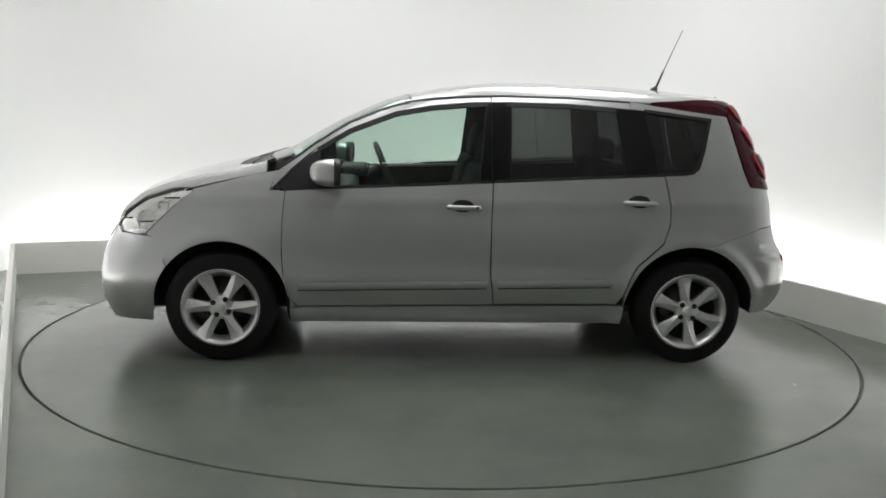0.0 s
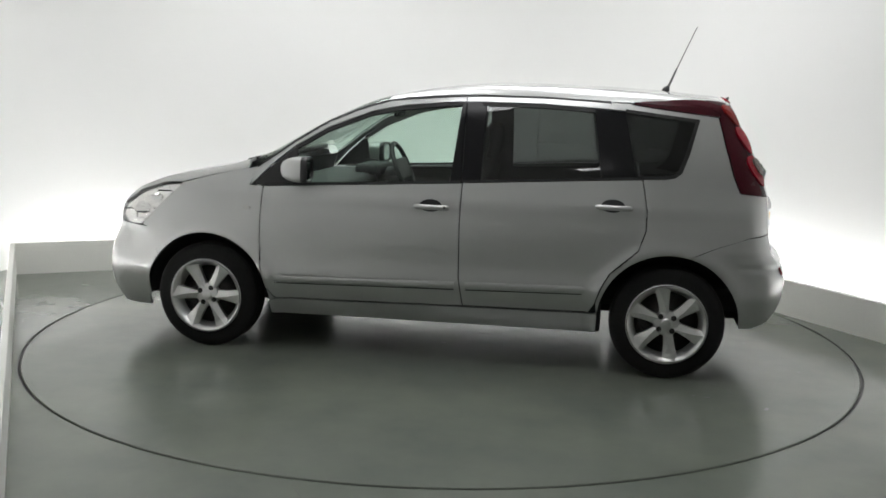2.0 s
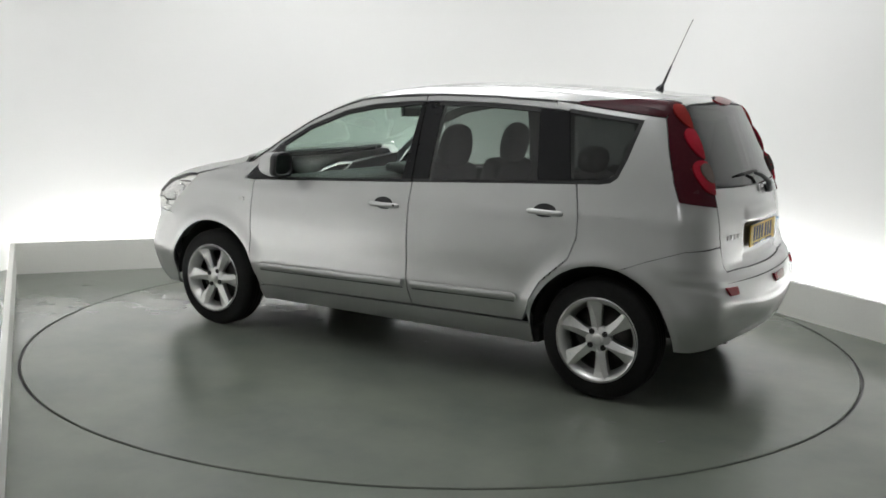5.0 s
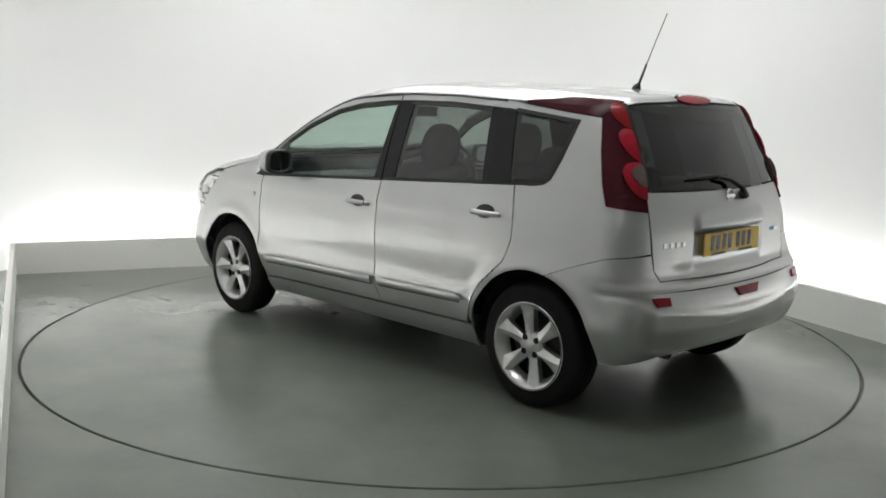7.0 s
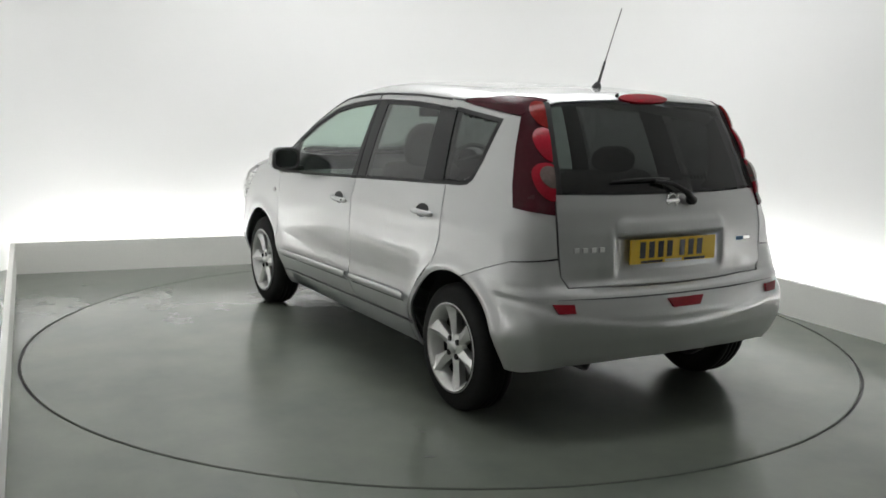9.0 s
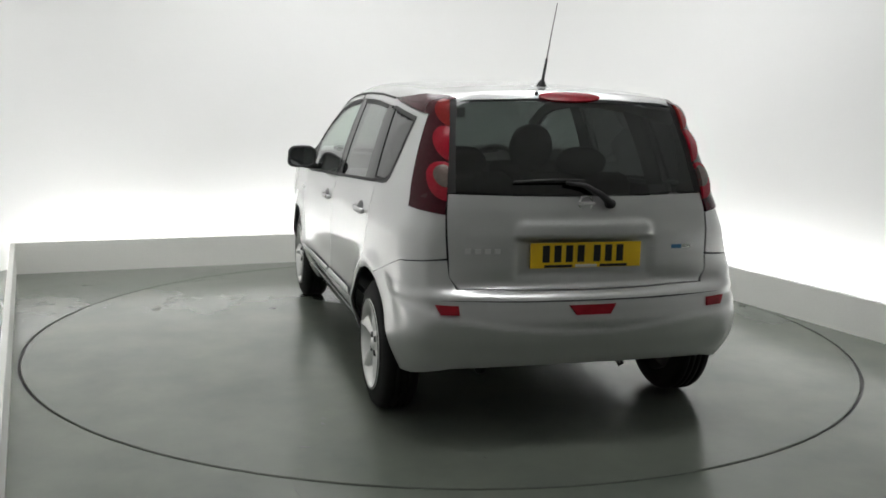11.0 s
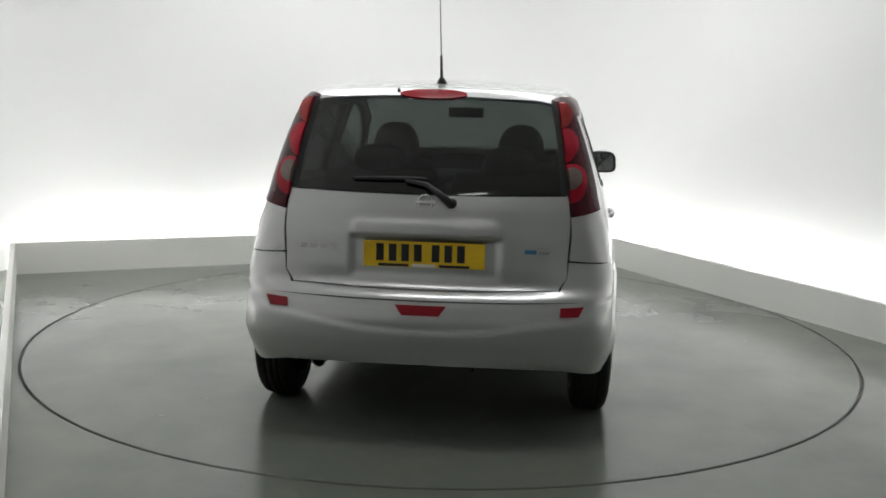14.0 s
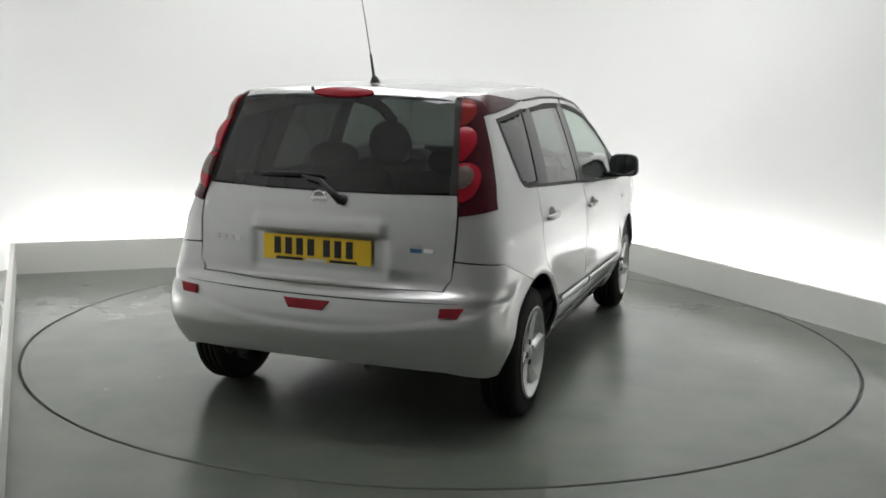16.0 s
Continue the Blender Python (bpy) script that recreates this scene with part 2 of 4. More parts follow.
# lights: strips on the trough's floor behind the kerb, and soft panels under the ceiling, one an added fill
def strip_light(a, b):
    d = (b - a).normalized()
    nrm = Vector((-d.y, d.x))
    if nrm.dot((a + b) / 2) < 0:
        nrm = -nrm
    L = (b - a).length
    bm = bmesh.new()
    box(bm, (0, 0, 0.03), (L, 0.10, 0.06), 0.008)
    base = part("strip_light", bm, KERB)
    bm = bmesh.new()
    box(bm, (0, 0, 0.073), (L - 0.06, 0.05, 0.026), 0.008)
    part("tube", bm, GLOW, base, "glowing white tube")
    p = (a + b) / 2 + nrm * 0.34
    base.matrix_basis = pose(p.x, p.y, 0.0, 0, 0, math.degrees(math.atan2(d.y, d.x)))
    tagged(base, "white strip light lying behind the kerb", "strip light", "lights behind the kerb")


for a, b, cnt in ((CORNER_L, CORNER_B, 3), (CORNER_B, KERB_R, 5), (CORNER_L, CORNER_L + LEFT_DIR * 3.4, 3)):
    for k in range(cnt):
        strip_light(a + (b - a) * ((k + 0.03) / cnt), a + (b - a) * ((k + 0.97) / cnt))


def ceiling_panel(x, y, sx, sy, glow):
    bm = bmesh.new()
    box(bm, (0, 0, 0), (sx, sy, 0.06), 0.01)
    ob = part("ceiling_light", bm, KERB)
    bm = bmesh.new()
    box(bm, (0, 0, -0.035), (sx - 0.08, sy - 0.08, 0.02), 0.004)
    part("diffuser", bm, glow, ob, "glowing white diffuser")
    ob.matrix_basis = pose(x, y, CEIL - 0.04, 0, 0, 22)
    tagged(ob, "flat white soft light panel under the ceiling, out of view", "ceiling light", "ceiling lights")


ceiling_panel(-0.9, 0.6, 1.2, 2.6, PANEL)
ceiling_panel(0.9, 0.9, 1.2, 2.6, PANEL)
# fill panel, added to brighten the near flank and front floor
ceiling_panel(0.25, -1.9, 2.4, 0.8, PANEL)
ceiling_panel(0.0, -5.0, 0.7, 0.22, SOFT)

world = bpy.data.worlds.new("studio")
scene.world = world
world.use_nodes = True
world.node_tree.nodes["Background"].inputs[0].default_value = (0.8, 0.8, 0.78, 1)
world.node_tree.nodes["Background"].inputs[1].default_value = 0.0

# ---------------------------------------------------------------- the car's form
CX, CY = -0.0465, -0.0982          # the car's middle on the turntable
TURN = [(0, 183.4), (1, 176.75), (2, 169.8), (3, 162.9), (4, 155.7), (5, 148.6), (6, 141.6), (7, 134.4), (8, 127.4),
        (9, 120.35), (10, 113.1), (11, 106.0), (12, 98.6), (13, 91.65), (14, 84.6), (15, 77.5), (16, 70.4)]


def curve(zs, vs, sig):
    """A smoothed table, read with np.interp."""
    g = np.linspace(zs[0] - 0.3, zs[-1] + 0.3, 1200)
    v = np.interp(g, zs, vs)
    lo, hi = (vs[1] - vs[0]) / (zs[1] - zs[0]), (vs[-1] - vs[-2]) / (zs[-1] - zs[-2])
    v = np.where(g < zs[0], vs[0] + lo * (g - zs[0]), np.where(g > zs[-1], vs[-1] + hi * (g - zs[-1]), v))
    h = g[1] - g[0]
    k = np.arange(-int(3 * sig / h) - 1, int(3 * sig / h) + 2) * h
    w = np.exp(-0.5 * (k / sig) ** 2)
    w /= w.sum()
    pad = len(k) // 2
    vv = np.convolve(np.pad(v, pad, mode="edge"), w, "valid")
    return g, vv, np.gradient(vv, g)


HALF = curve([.12, .2, .26, .32, .40, .46, .49, .54, .58, .66, .71, .78, .88, .96, 1.02, 1.1, 1.2, 1.3, 1.38, 1.45, 1.5, 1.56],
             [.67, .735, .780, .808, .842, .855, .852, .8465, .846, .848, .8485, .846, .836, .822, .806, .785, .753, .718, .688, .657, .63, .59], .014)
FRONT = curve([.12, .2, .3, .45, .55, .64, .70, .78, .85, .92, .98, 1.02, 1.06, 1.14, 1.23, 1.31, 1.39, 1.46, 1.52, 1.58],
              [1.96, 2.04, 2.08, 2.10, 2.085, 2.045, 2.0, 1.945, 1.885, 1.80, 1.645, 1.47, 1.24, 1.0, .85, .712, .545, .38, .155, -.2], .012)
REAR = curve([.2, .3, .36, .45, .54, .62, .655, .675, .75, .9, 1.0, 1.08, 1.2, 1.3, 1.4, 1.46, 1.5, 1.56],
             [-1.86, -1.9, -1.945, -1.975, -1.985, -1.965, -1.93, -1.865, -1.875, -1.87, -1.85, -1.82, -1.765, -1.715, -1.66, -1.63, -1.60, -1.55], .012)
REAR_SIDE = curve([.2, .3, .36, .45, .54, .62, .70, .78, .9, 1.0, 1.08, 1.2, 1.3, 1.4, 1.46, 1.5, 1.56],
                  [-1.86, -1.9, -1.945, -1.975, -1.98, -1.955, -1.915, -1.885, -1.87, -1.85, -1.82, -1.765, -1.715, -1.66, -1.63, -1.60, -1.55], .02)
ROOF = curve([-1.8, -1.6, -1.42, -1.24, -.88, -.52, -.27, -.06, .15, .36, .6, 2.2],
             [1.490, 1.508, 1.522, 1.540, 1.558, 1.567, 1.569, 1.563, 1.542, 1.515, 1.48, 1.2], .05)


def rd(c, v, k=1):
    return np.interp(v, c[0], c[k])


def smax(a, b, k):
    h = np.maximum(k - np.abs(a - b), 0)
    return np.maximum(a, b) + h * h / (4 * k)


WX, WR = 1.30, 0.372                # wheel centres and the arch's radius


def form(x, y, z):
    """Below zero inside the body."""
    ay = np.abs(y)
    taper = 1 - (0.03 + 0.05 * np.clip((z - 0.7) / 0.35, 0, 1)) * np.clip((-x - 0.9) / 0.7, 0, 1.6) ** 2 - 0.03 * np.clip((x - 0.7) / 1.0, 0, 2) ** 2
    w = rd(HALF, z) * taper
    for wx in (WX, -WX):
        r = np.hypot(x - wx, z - 0.305)
        w = w + 0.019 * np.exp(-((r - 0.39) / 0.042) ** 2)
    w = w + 0.006 * np.exp(-((z - 0.905) / 0.028) ** 2)
    s = (ay - w)
    gf = rd(FRONT, z, 2)
    f = (x - rd(FRONT, z) + (0.24 - 0.12 * np.clip((z - 0.66) / 0.16, 0, 1)) * ay ** 2) / np.sqrt(1 + gf ** 2)
    gr = rd(REAR, z, 2)
    gr = np.clip(gr, -0.6, 0.6)
    turn = 0.8 * np.clip((ay - 0.42) / 0.28, 0, 1)
    b = (rd(REAR, z) * (1 - turn) + rd(REAR_SIDE, z) * turn - x + 0.17 * ay ** 2) / np.sqrt(1 + gr ** 2)
    t = z - rd(ROOF, x) + 0.09 * ay ** 2
    v = smax(s, f, 0.17 - 0.09 * np.clip((z - 0.64) / 0.16, 0, 1))
    v = smax(v, b, 0.14)
    return smax(v, t, 0.055)


XA, XB, SR = -1.0, 0.9, 0.85


def hit(o, d, far):
    lo, hi = np.zeros(len(o)), np.full(len(o), far)
    for _ in range(42):
        m = (lo + hi) / 2
        p = o + d * m[:, None]
        inside = form(p[:, 0], p[:, 1], p[:, 2]) < 0
        lo, hi = np.where(inside, m, lo), np.where(inside, hi, m)
    return o + d * lo[:, None]


def skirt(s, z):
    """The point of the body's flank at s round the plan and height z."""
    s, z = np.asarray(s, float), np.asarray(z, float)
    pa = np.where(s < XA, (XA - s) / SR, 0)
    pb = np.where(s > XB, (s - XB) / SR, 0)
    o = np.stack([np.clip(s, XA, XB), 0 * s, z], -1)
    d = np.stack([np.sin(pb) - np.sin(pa), np.cos(pa + pb), 0 * s], -1)
    return hit(o, d, 2.5)


def top(x, y):
    x, y = np.asarray(x, float), np.asarray(y, float)
    o = np.stack([x, y, np.full(x.shape, 0.62)], -1)
    return hit(o, np.tile([0.0, 0.0, 1.0], (len(x), 1)), 1.4)


def s_of(x, y):
    x, y = np.asarray(x, float), np.asarray(y, float)
    return np.where(x < XA, XA - SR * np.arctan2(XA - x, y), np.where(x > XB, XB + SR * np.arctan2(x - XB, y), x))


def dense(pts, step=0.03):
    out = []
    for a, b in zip(pts, pts[1:] + pts[:1]):
        k = max(1, int(math.dist(a, b) / step))
        out += [(a[0] + (b[0] - a[0]) * i / k, a[1] + (b[1] - a[1]) * i / k) for i in range(k)]
    return out


def y_at(x, z):
    x, z = np.asarray(x, float), np.asarray(z, float)
    o = np.stack([x, 0 * x, z], -1)
    return hit(o, np.tile([0.0, 1.0, 0.0], (len(x), 1)), 2.0)[:, 1]


def side(pts, step=0.03, close=True):
    """Side-view points (x, z) as (s, z) on the left flank."""
    q = np.array(dense(pts, step) if close else pts)
    return list(zip(s_of(q[:, 0], y_at(q[:, 0], q[:, 1])), q[:, 1]))


def rear(pts, step=0.03, close=True):
    """Rear-view points (y, z) as (s, z)."""
    q = np.array(dense(pts, step) if close else pts)
    o = np.stack([0 * q[:, 0] - 1.0, q[:, 0], q[:, 1]], -1)
    p = hit(o, np.tile([-1.0, 0.0, 0.0], (len(q), 1)), 2.0)
    return list(zip(s_of(p[:, 0], p[:, 1]), q[:, 1]))


def front(pts, step=0.03, close=True):
    q = np.array(dense(pts, step) if close else pts)
    o = np.stack([0 * q[:, 0] + 0.3, q[:, 0], q[:, 1]], -1)
    p = hit(o, np.tile([1.0, 0.0, 0.0], (len(q), 1)), 2.5)
    return list(zip(s_of(p[:, 0], p[:, 1]), q[:, 1]))


def clip_half(poly, axis, lim, keep_low):
    out = []
    m = len(poly)
    for i in range(m):
        a, b = poly[i], poly[(i + 1) % m]
        ia = a[axis] <= lim if keep_low else a[axis] >= lim
        ib = b[axis] <= lim if keep_low else b[axis] >= lim
        if ia:
            out.append(a)
        if ia != ib:
            t = (lim - a[axis]) / (b[axis] - a[axis])
            q = [a[0] + (b[0] - a[0]) * t, a[1] + (b[1] - a[1]) * t]
            q[axis] = lim
            out.append(tuple(q))
    return out


def area(poly):
    return 0.5 * sum(a[0] * b[1] - b[0] * a[1] for a, b in zip(poly, poly[1:] + poly[:1]))


def patch(poly, cell=0.03):
    """Cuts a plane polygon into a fine grid: plane verts and faces."""
    if area(poly) < 0:
        poly = poly[::-1]
    verts, index, faces = [], {}, []
    u0, u1 = min(p[0] for p in poly), max(p[0] for p in poly)
    for i in range(math.floor(u0 / cell), math.ceil(u1 / cell)):
        col = clip_half(clip_half(poly, 0, i * cell, False), 0, (i + 1) * cell, True)
        if len(col) < 3:
            continue
        v0, v1 = min(p[1] for p in col), max(p[1] for p in col)
        for j in range(math.floor(v0 / cell), math.ceil(v1 / cell)):
            c = clip_half(clip_half(col, 1, j * cell, False), 1, (j + 1) * cell, True)
            if len(c) < 3 or abs(area(c)) < 1e-8:
                continue
            f = []
            for p in c:
                key = (round(p[0], 5), round(p[1], 5))
                if key not in index:
                    index[key] = len(verts)
                    verts.append(key)
                if index[key] not in f:
                    f.append(index[key])
            if len(f) > 2:
                faces.append(tuple(f))
    return np.array(verts), faces


def grad(p, e=1e-3):
    x, y, z = p[:, 0], p[:, 1], p[:, 2]
    g = np.stack([form(x + e, y, z) - form(x - e, y, z), form(x, y + e, z) - form(x, y - e, z),
                  form(x, y, z + e) - form(x, y, z - e)], -1)
    return g / np.maximum(np.linalg.norm(g, axis=1, keepdims=True), 1e-9)


def panel(name, poly, mat, parent, lift=0.0, depth=0.016, mapper=skirt, label="", mirror=False, cell=0.03, shape=None):
    """A body panel: a polygon laid on the body's form, with its edges turned in by depth. mirror: one on either side."""
    uv, faces = patch(poly, cell)
    p = mapper(uv[:, 0], uv[:, 1])
    nrm = grad(p)
    l = lift if shape is None else lift + shape(p)
    p = p + nrm * (l if np.isscalar(l) else np.asarray(l)[:, None])
    # outward faces
    f = faces[len(faces) // 2]
    a = np.cross(p[f[1]] - p[f[0]], p[f[2]] - p[f[0]])
    if a @ nrm[f[0]] < 0:
        faces = [q[::-1] for q in faces]
    edges = {}
    for q in faces:
        for i in range(len(q)):
            e = (q[i], q[(i + 1) % len(q)])
            edges[e] = edges.get(e, 0) + 1
    rim = [e for e in edges if (e[1], e[0]) not in edges]
    vs = [tuple(v) for v in p]
    if depth:
        up, low = {}, {}
        for e in rim:
            for k in e:
                if k not in up:
                    up[k] = len(vs)
                    vs.append(tuple(p[k]))
                    low[k] = len(vs)
                    vs.append(tuple(p[k] - nrm[k] * depth))
        faces = faces + [(up[b], up[a], low[a], low[b]) for a, b in rim]
    obs = [mesh_object(name, vs, faces, mat, parent, label)]
    if mirror:
        obs.append(mesh_object(name, [(x, -y, z) for x, y, z in vs], [q[::-1] for q in faces], mat, parent, label))
    return obs


def arc(cx, r, a0, a1, cz=0.305, k=22):
    return [(cx + r * math.cos(math.radians(a0 + (a1 - a0) * i / k)), cz + r * math.sin(math.radians(a0 + (a1 - a0) * i / k))) for i in range(k + 1)]


car = new("car")
tagged(car, "silver five-door compact car with dark rear glass parked on the turntable", "car")

# ---------------------------------------------------------------- the car's panels
SEAM = [(1.0, 1.065), (.9, 1.135), (.8, 1.21), (.61, 1.33), (.45, 1.395), (.36, 1.425), (.27, 1.45), (.15, 1.467), (-.24, 1.488),
        (-.6, 1.485), (-.95, 1.468), (-1.2, 1.455), (-1.45, 1.438)]
DLO_TOP = [(1.035, .955), (.92, 1.075), (.79, 1.185), (.61, 1.292), (.36, 1.388), (.17, 1.425), (-.05, 1.447), (-.27, 1.453),
           (-.59, 1.45), (-.95, 1.428), (-1.10, 1.415), (-1.415, 1.378)]
HOOD_SEAM = [(1.06, 1.047), (1.2, 1.018), (1.45, .953), (1.57, .945), (1.66, .915), (1.75, .864), (1.82, .805)]
SC_F, SC_R = XB + SR * math.pi / 2, XA - SR * math.pi / 2


def both(pts, sc):
    """A left half-outline (first and last point on the middle) closed by its mirror image."""
    return pts + [(2 * sc - s, z) for s, z in pts[::-1]]


panel("front_wing", side([(.957, .952), (.972, .8), (.977, .65), (.967, .5), (.942, .38), (.896, .3125), (.92, .302)] + arc(WX, WR, 181, 38)
      + [(1.665, .692), (1.70, .705), (1.58, .830), (1.446, .948)] + HOOD_SEAM[2::-1] + [(1.0, 1.055), (1.04, .955)]), PAINT, car, mirror=True)
front_doors = panel("front_door", side([(.952, .952), (.967, .80), (.972, .65), (.962, .5), (.937, .38), (.888, .316), (-.193, .335), (-.171, .5),
      (-.168, .8), (-.175, 1.010), (.3, .985)]), PAINT, car, mirror=True)
rear_doors = panel("rear_door", side([(-.181, 1.011), (-.174, .8), (-.177, .5), (-.199, .337), (-.885, .346), (-.915, .40), (-.945, .49), (-.985, .565), (-1.052, .627),
      (-1.130, .697), (-1.165, .80), (-1.165, .9), (-1.134, 1.062), (-.7, 1.04)]), PAINT, car, mirror=True)
panel("sill", side([(.930, .297), (.930, .215), (-.925, .222), (-.929, .30), (-.928, .337), (-.9, .336), (-.2, .327), (.89, .308)]), PAINT, car, mirror=True, lift=0.004)
panel("cant_rail", side(DLO_TOP[:10] + SEAM[10::-1]), PAINT, car, mirror=True)
quarter = side([(-1.14, 1.068), (-1.171, .9), (-1.171, .8), (-1.135, .693), (-1.058, .621), (-.991, .561), (-.951, .488), (-.921, .398), (-.928, .34)] + arc(-WX, WR, 3, 104)
               + [(-1.393, .668), (-1.55, .73), (-1.70, .782)], close=False)
quarter += rear([(.6165, .80), (.618, .985)], close=False)
quarter += side([(-1.64, 1.008), (-1.60, 1.10), (-1.555, 1.25), (-1.515, 1.395), (-1.2, 1.432), (-1.03, 1.456), (-.955, 1.465)] + DLO_TOP[9:]
                + [(-1.37, 1.2), (-1.335, 1.105), (-1.30, 1.08), (-1.25, 1.071)], close=False)
panel("quarter_panel", dense(quarter), PAINT, car, mirror=True)
tail_lamps = panel("tail_lamp", dense(side([(-1.52, 1.392), (-1.56, 1.25), (-1.605, 1.10), (-1.645, 1.004)], close=False)
      + rear([(.62, .982), (.602, 1.08), (.555, 1.38), (.537, 1.462)], close=False) + side([(-1.535, 1.452)], close=False)),
      DARKRED, car, mirror=True, lift=0.008, cell=0.02, label="dark red wrap-around tail lamp")
panel("lamp_strip", side([(-1.06, 1.456), (-1.2, 1.438), (-1.515, 1.40), (-1.535, 1.447), (-1.45, 1.449), (-1.2, 1.462)]), DARKRED, car, mirror=True,
      lift=0.003, label="dark red strip along the roof's edge")


rail = [(x, float(y_at([x], [z])[0])) for x, z in ((-1.08, 1.461), (-1.25, 1.451), (-1.45, 1.440))]
rail = rail + [(-1.548, rail[-1][1] - .018), (-1.556, .515)] + [(x + .01, y - w) for (x, y), w in zip(rail[::-1], (.045, .016, .002))]
for sgn in (1, -1):
    panel("lamp_strip", dense([(x, sgn * y) for x, y in rail]), DARKRED, car, lift=.004, mapper=top, cell=.02, label="dark red strip along the roof's edge")


def bumper_relief(p):
    """The rear bumper's recessed band between its shelf and the curved crease."""
    y, z = p[:, 1], p[:, 2]
    crease = 0.497 + 0.17 * y ** 2
    on = np.clip((-p[:, 0] - 1.62) / 0.12, 0, 1)
    low = 1 / (1 + np.exp(-(z - crease) / 0.004))
    high = 1 / (1 + np.exp(-(z - 0.632) / 0.003))
    return on * (-0.009 * low * (1 - high))


def tailgate_relief(p):
    """The sunk plate field and the rounded grip over it."""
    y, z = np.abs(p[:, 1]), p[:, 2]
    on = lambda a, k: 1 / (1 + np.exp(-np.clip(a / k, -40, 40)))
    sunk = on(.318 - y, .005) * on(z - .712, .005) * on(.882 - z, .0022)
    grip = on(.312 - y - .5 * np.clip(z - .93, 0, 1), .007) * on(z - .886, .0022) * on(.952 - z, .008)
    return -.017 * sunk + .017 * grip


bumper_rear = panel("bumper_rear", dense(both(rear([(0, .347), (.3, .342), (.6, .33)], close=False) + side([(-1.74, .29), (-1.672, .295)] + arc(-WX, WR, 180, 105)
      + [(-1.394, .665), (-1.55, .727), (-1.70, .779)], close=False) + rear([(.615, .792), (.609, .72), (.583, .671), (.3, .664), (0, .662)], close=False), SC_R)),
      PAINT, car, cell=0.0125, shape=bumper_relief)[0]
tailgate = panel("tailgate", dense(both(rear([(0, .666), (.3, .668), (.573, .675), (.606, .72), (.6125, .90), (.6115, .98), (.600, 1.068), (.3, 1.062), (0, 1.06)], close=False), SC_R)),
      PAINT, car, cell=.011, shape=tailgate_relief)[0]
panel("rear_window", dense(both(rear([(0, 1.066), (.3, 1.068), (.598, 1.078), (.575, 1.30), (.548, 1.455), (.3, 1.462), (0, 1.465)], close=False), SC_R)),
      REARGLASS, car, depth=0.004, label="dark tinted rear window")


def plan(pts, step=0.04):
    return dense(pts, step)


def seam_xy(pts):
    q = np.array(pts)
    return list(zip(q[:, 0], y_at(q[:, 0], q[:, 1])))


def mirror_xy(pts):
    return pts + [(x, -y) for x, y in pts[::-1]]


roof_side = seam_xy(SEAM[6:])
panel("roof", plan(mirror_xy([(.30, 0.0), (.285, .3)] + roof_side + [(-1.575, .52), (-1.60, .3), (-1.615, 0.0)])), PAINT, car, mapper=top)
screen_side = seam_xy(SEAM[:7])
panel("windscreen", plan(mirror_xy([(1.10, 0.0), (1.08, .35)] + screen_side + [(.295, .3), (.31, 0.0)])), FRONTGLASS, car, mapper=top, depth=0.004)
hood_side = [(x, y - (.002 if x < 1.5 else .006)) for x, y in seam_xy(HOOD_SEAM)]
panel("bonnet", plan(mirror_xy([(1.29, 0.0), (1.27, .35), (1.13, .60), (1.07, .635)] + hood_side + [(1.87, .5), (1.91, .2), (1.92, 0.0)])), PAINT, car, mapper=top)
panel("scuttle", plan(mirror_xy([(1.11, 0.0), (1.09, .35), (1.02, .60), (1.06, .63), (1.12, .595), (1.26, .35), (1.28, 0.0)])), TRIM, car, mapper=top, label="black plastic scuttle below the windscreen")
LAMP_OUT = dense(side([(1.453, .948), (1.57, .940), (1.66, .910), (1.75, .859), (1.82, .800)], close=False) + side([(1.862, .745), (1.845, .712)], close=False)
                 + side([(1.76, .703), (1.708, .707), (1.587, .832)], close=False))
headlamps = panel("headlamp", LAMP_OUT, LAMPCHROME, car, mirror=True, lift=-.016, depth=.01, cell=0.02, label="large clear headlamp with chrome reflectors")
for ob, lamp in zip(panel("lamp_cover", LAMP_OUT, LAMPGLASS, car, mirror=True, lift=0.003, depth=.004, cell=0.02, label="clear lamp cover"), headlamps):
    ob.parent = lamp
panel("nose_panel", dense(both(front([(0, .72), (.62, .72), (.66, .78), (.63, .85), (.5, .90), (0, .86)], close=False), SC_F)), PAINT, car, lift=-.006)
panel("bumper_front", dense(both(front([(0, .20), (.3, .20), (.6, .205)], close=False) + side([(1.70, .205), (1.672, .28)] + arc(WX, WR, 2, 37.4)
      + [(1.663, .690), (1.758, .699), (1.847, .708), (1.869, .745), (1.828, .806)], close=False) + front([(.58, .835), (.45, .83), (.3, .82), (0, .81)], close=False), SC_F)), PAINT, car, lift=-.003)

for sgn in (1, -1):
    q = rear([(.570, 1.072), (.606, 1.072), (.602, 1.09), (.560, 1.38), (.543, 1.462), (.515, 1.462), (.535, 1.36), (.552, 1.25)])
    panel("window_border", q if sgn > 0 else [(2 * SC_R - a, b) for a, b in q], SEAL, car, lift=.002, depth=.004, cell=.02)

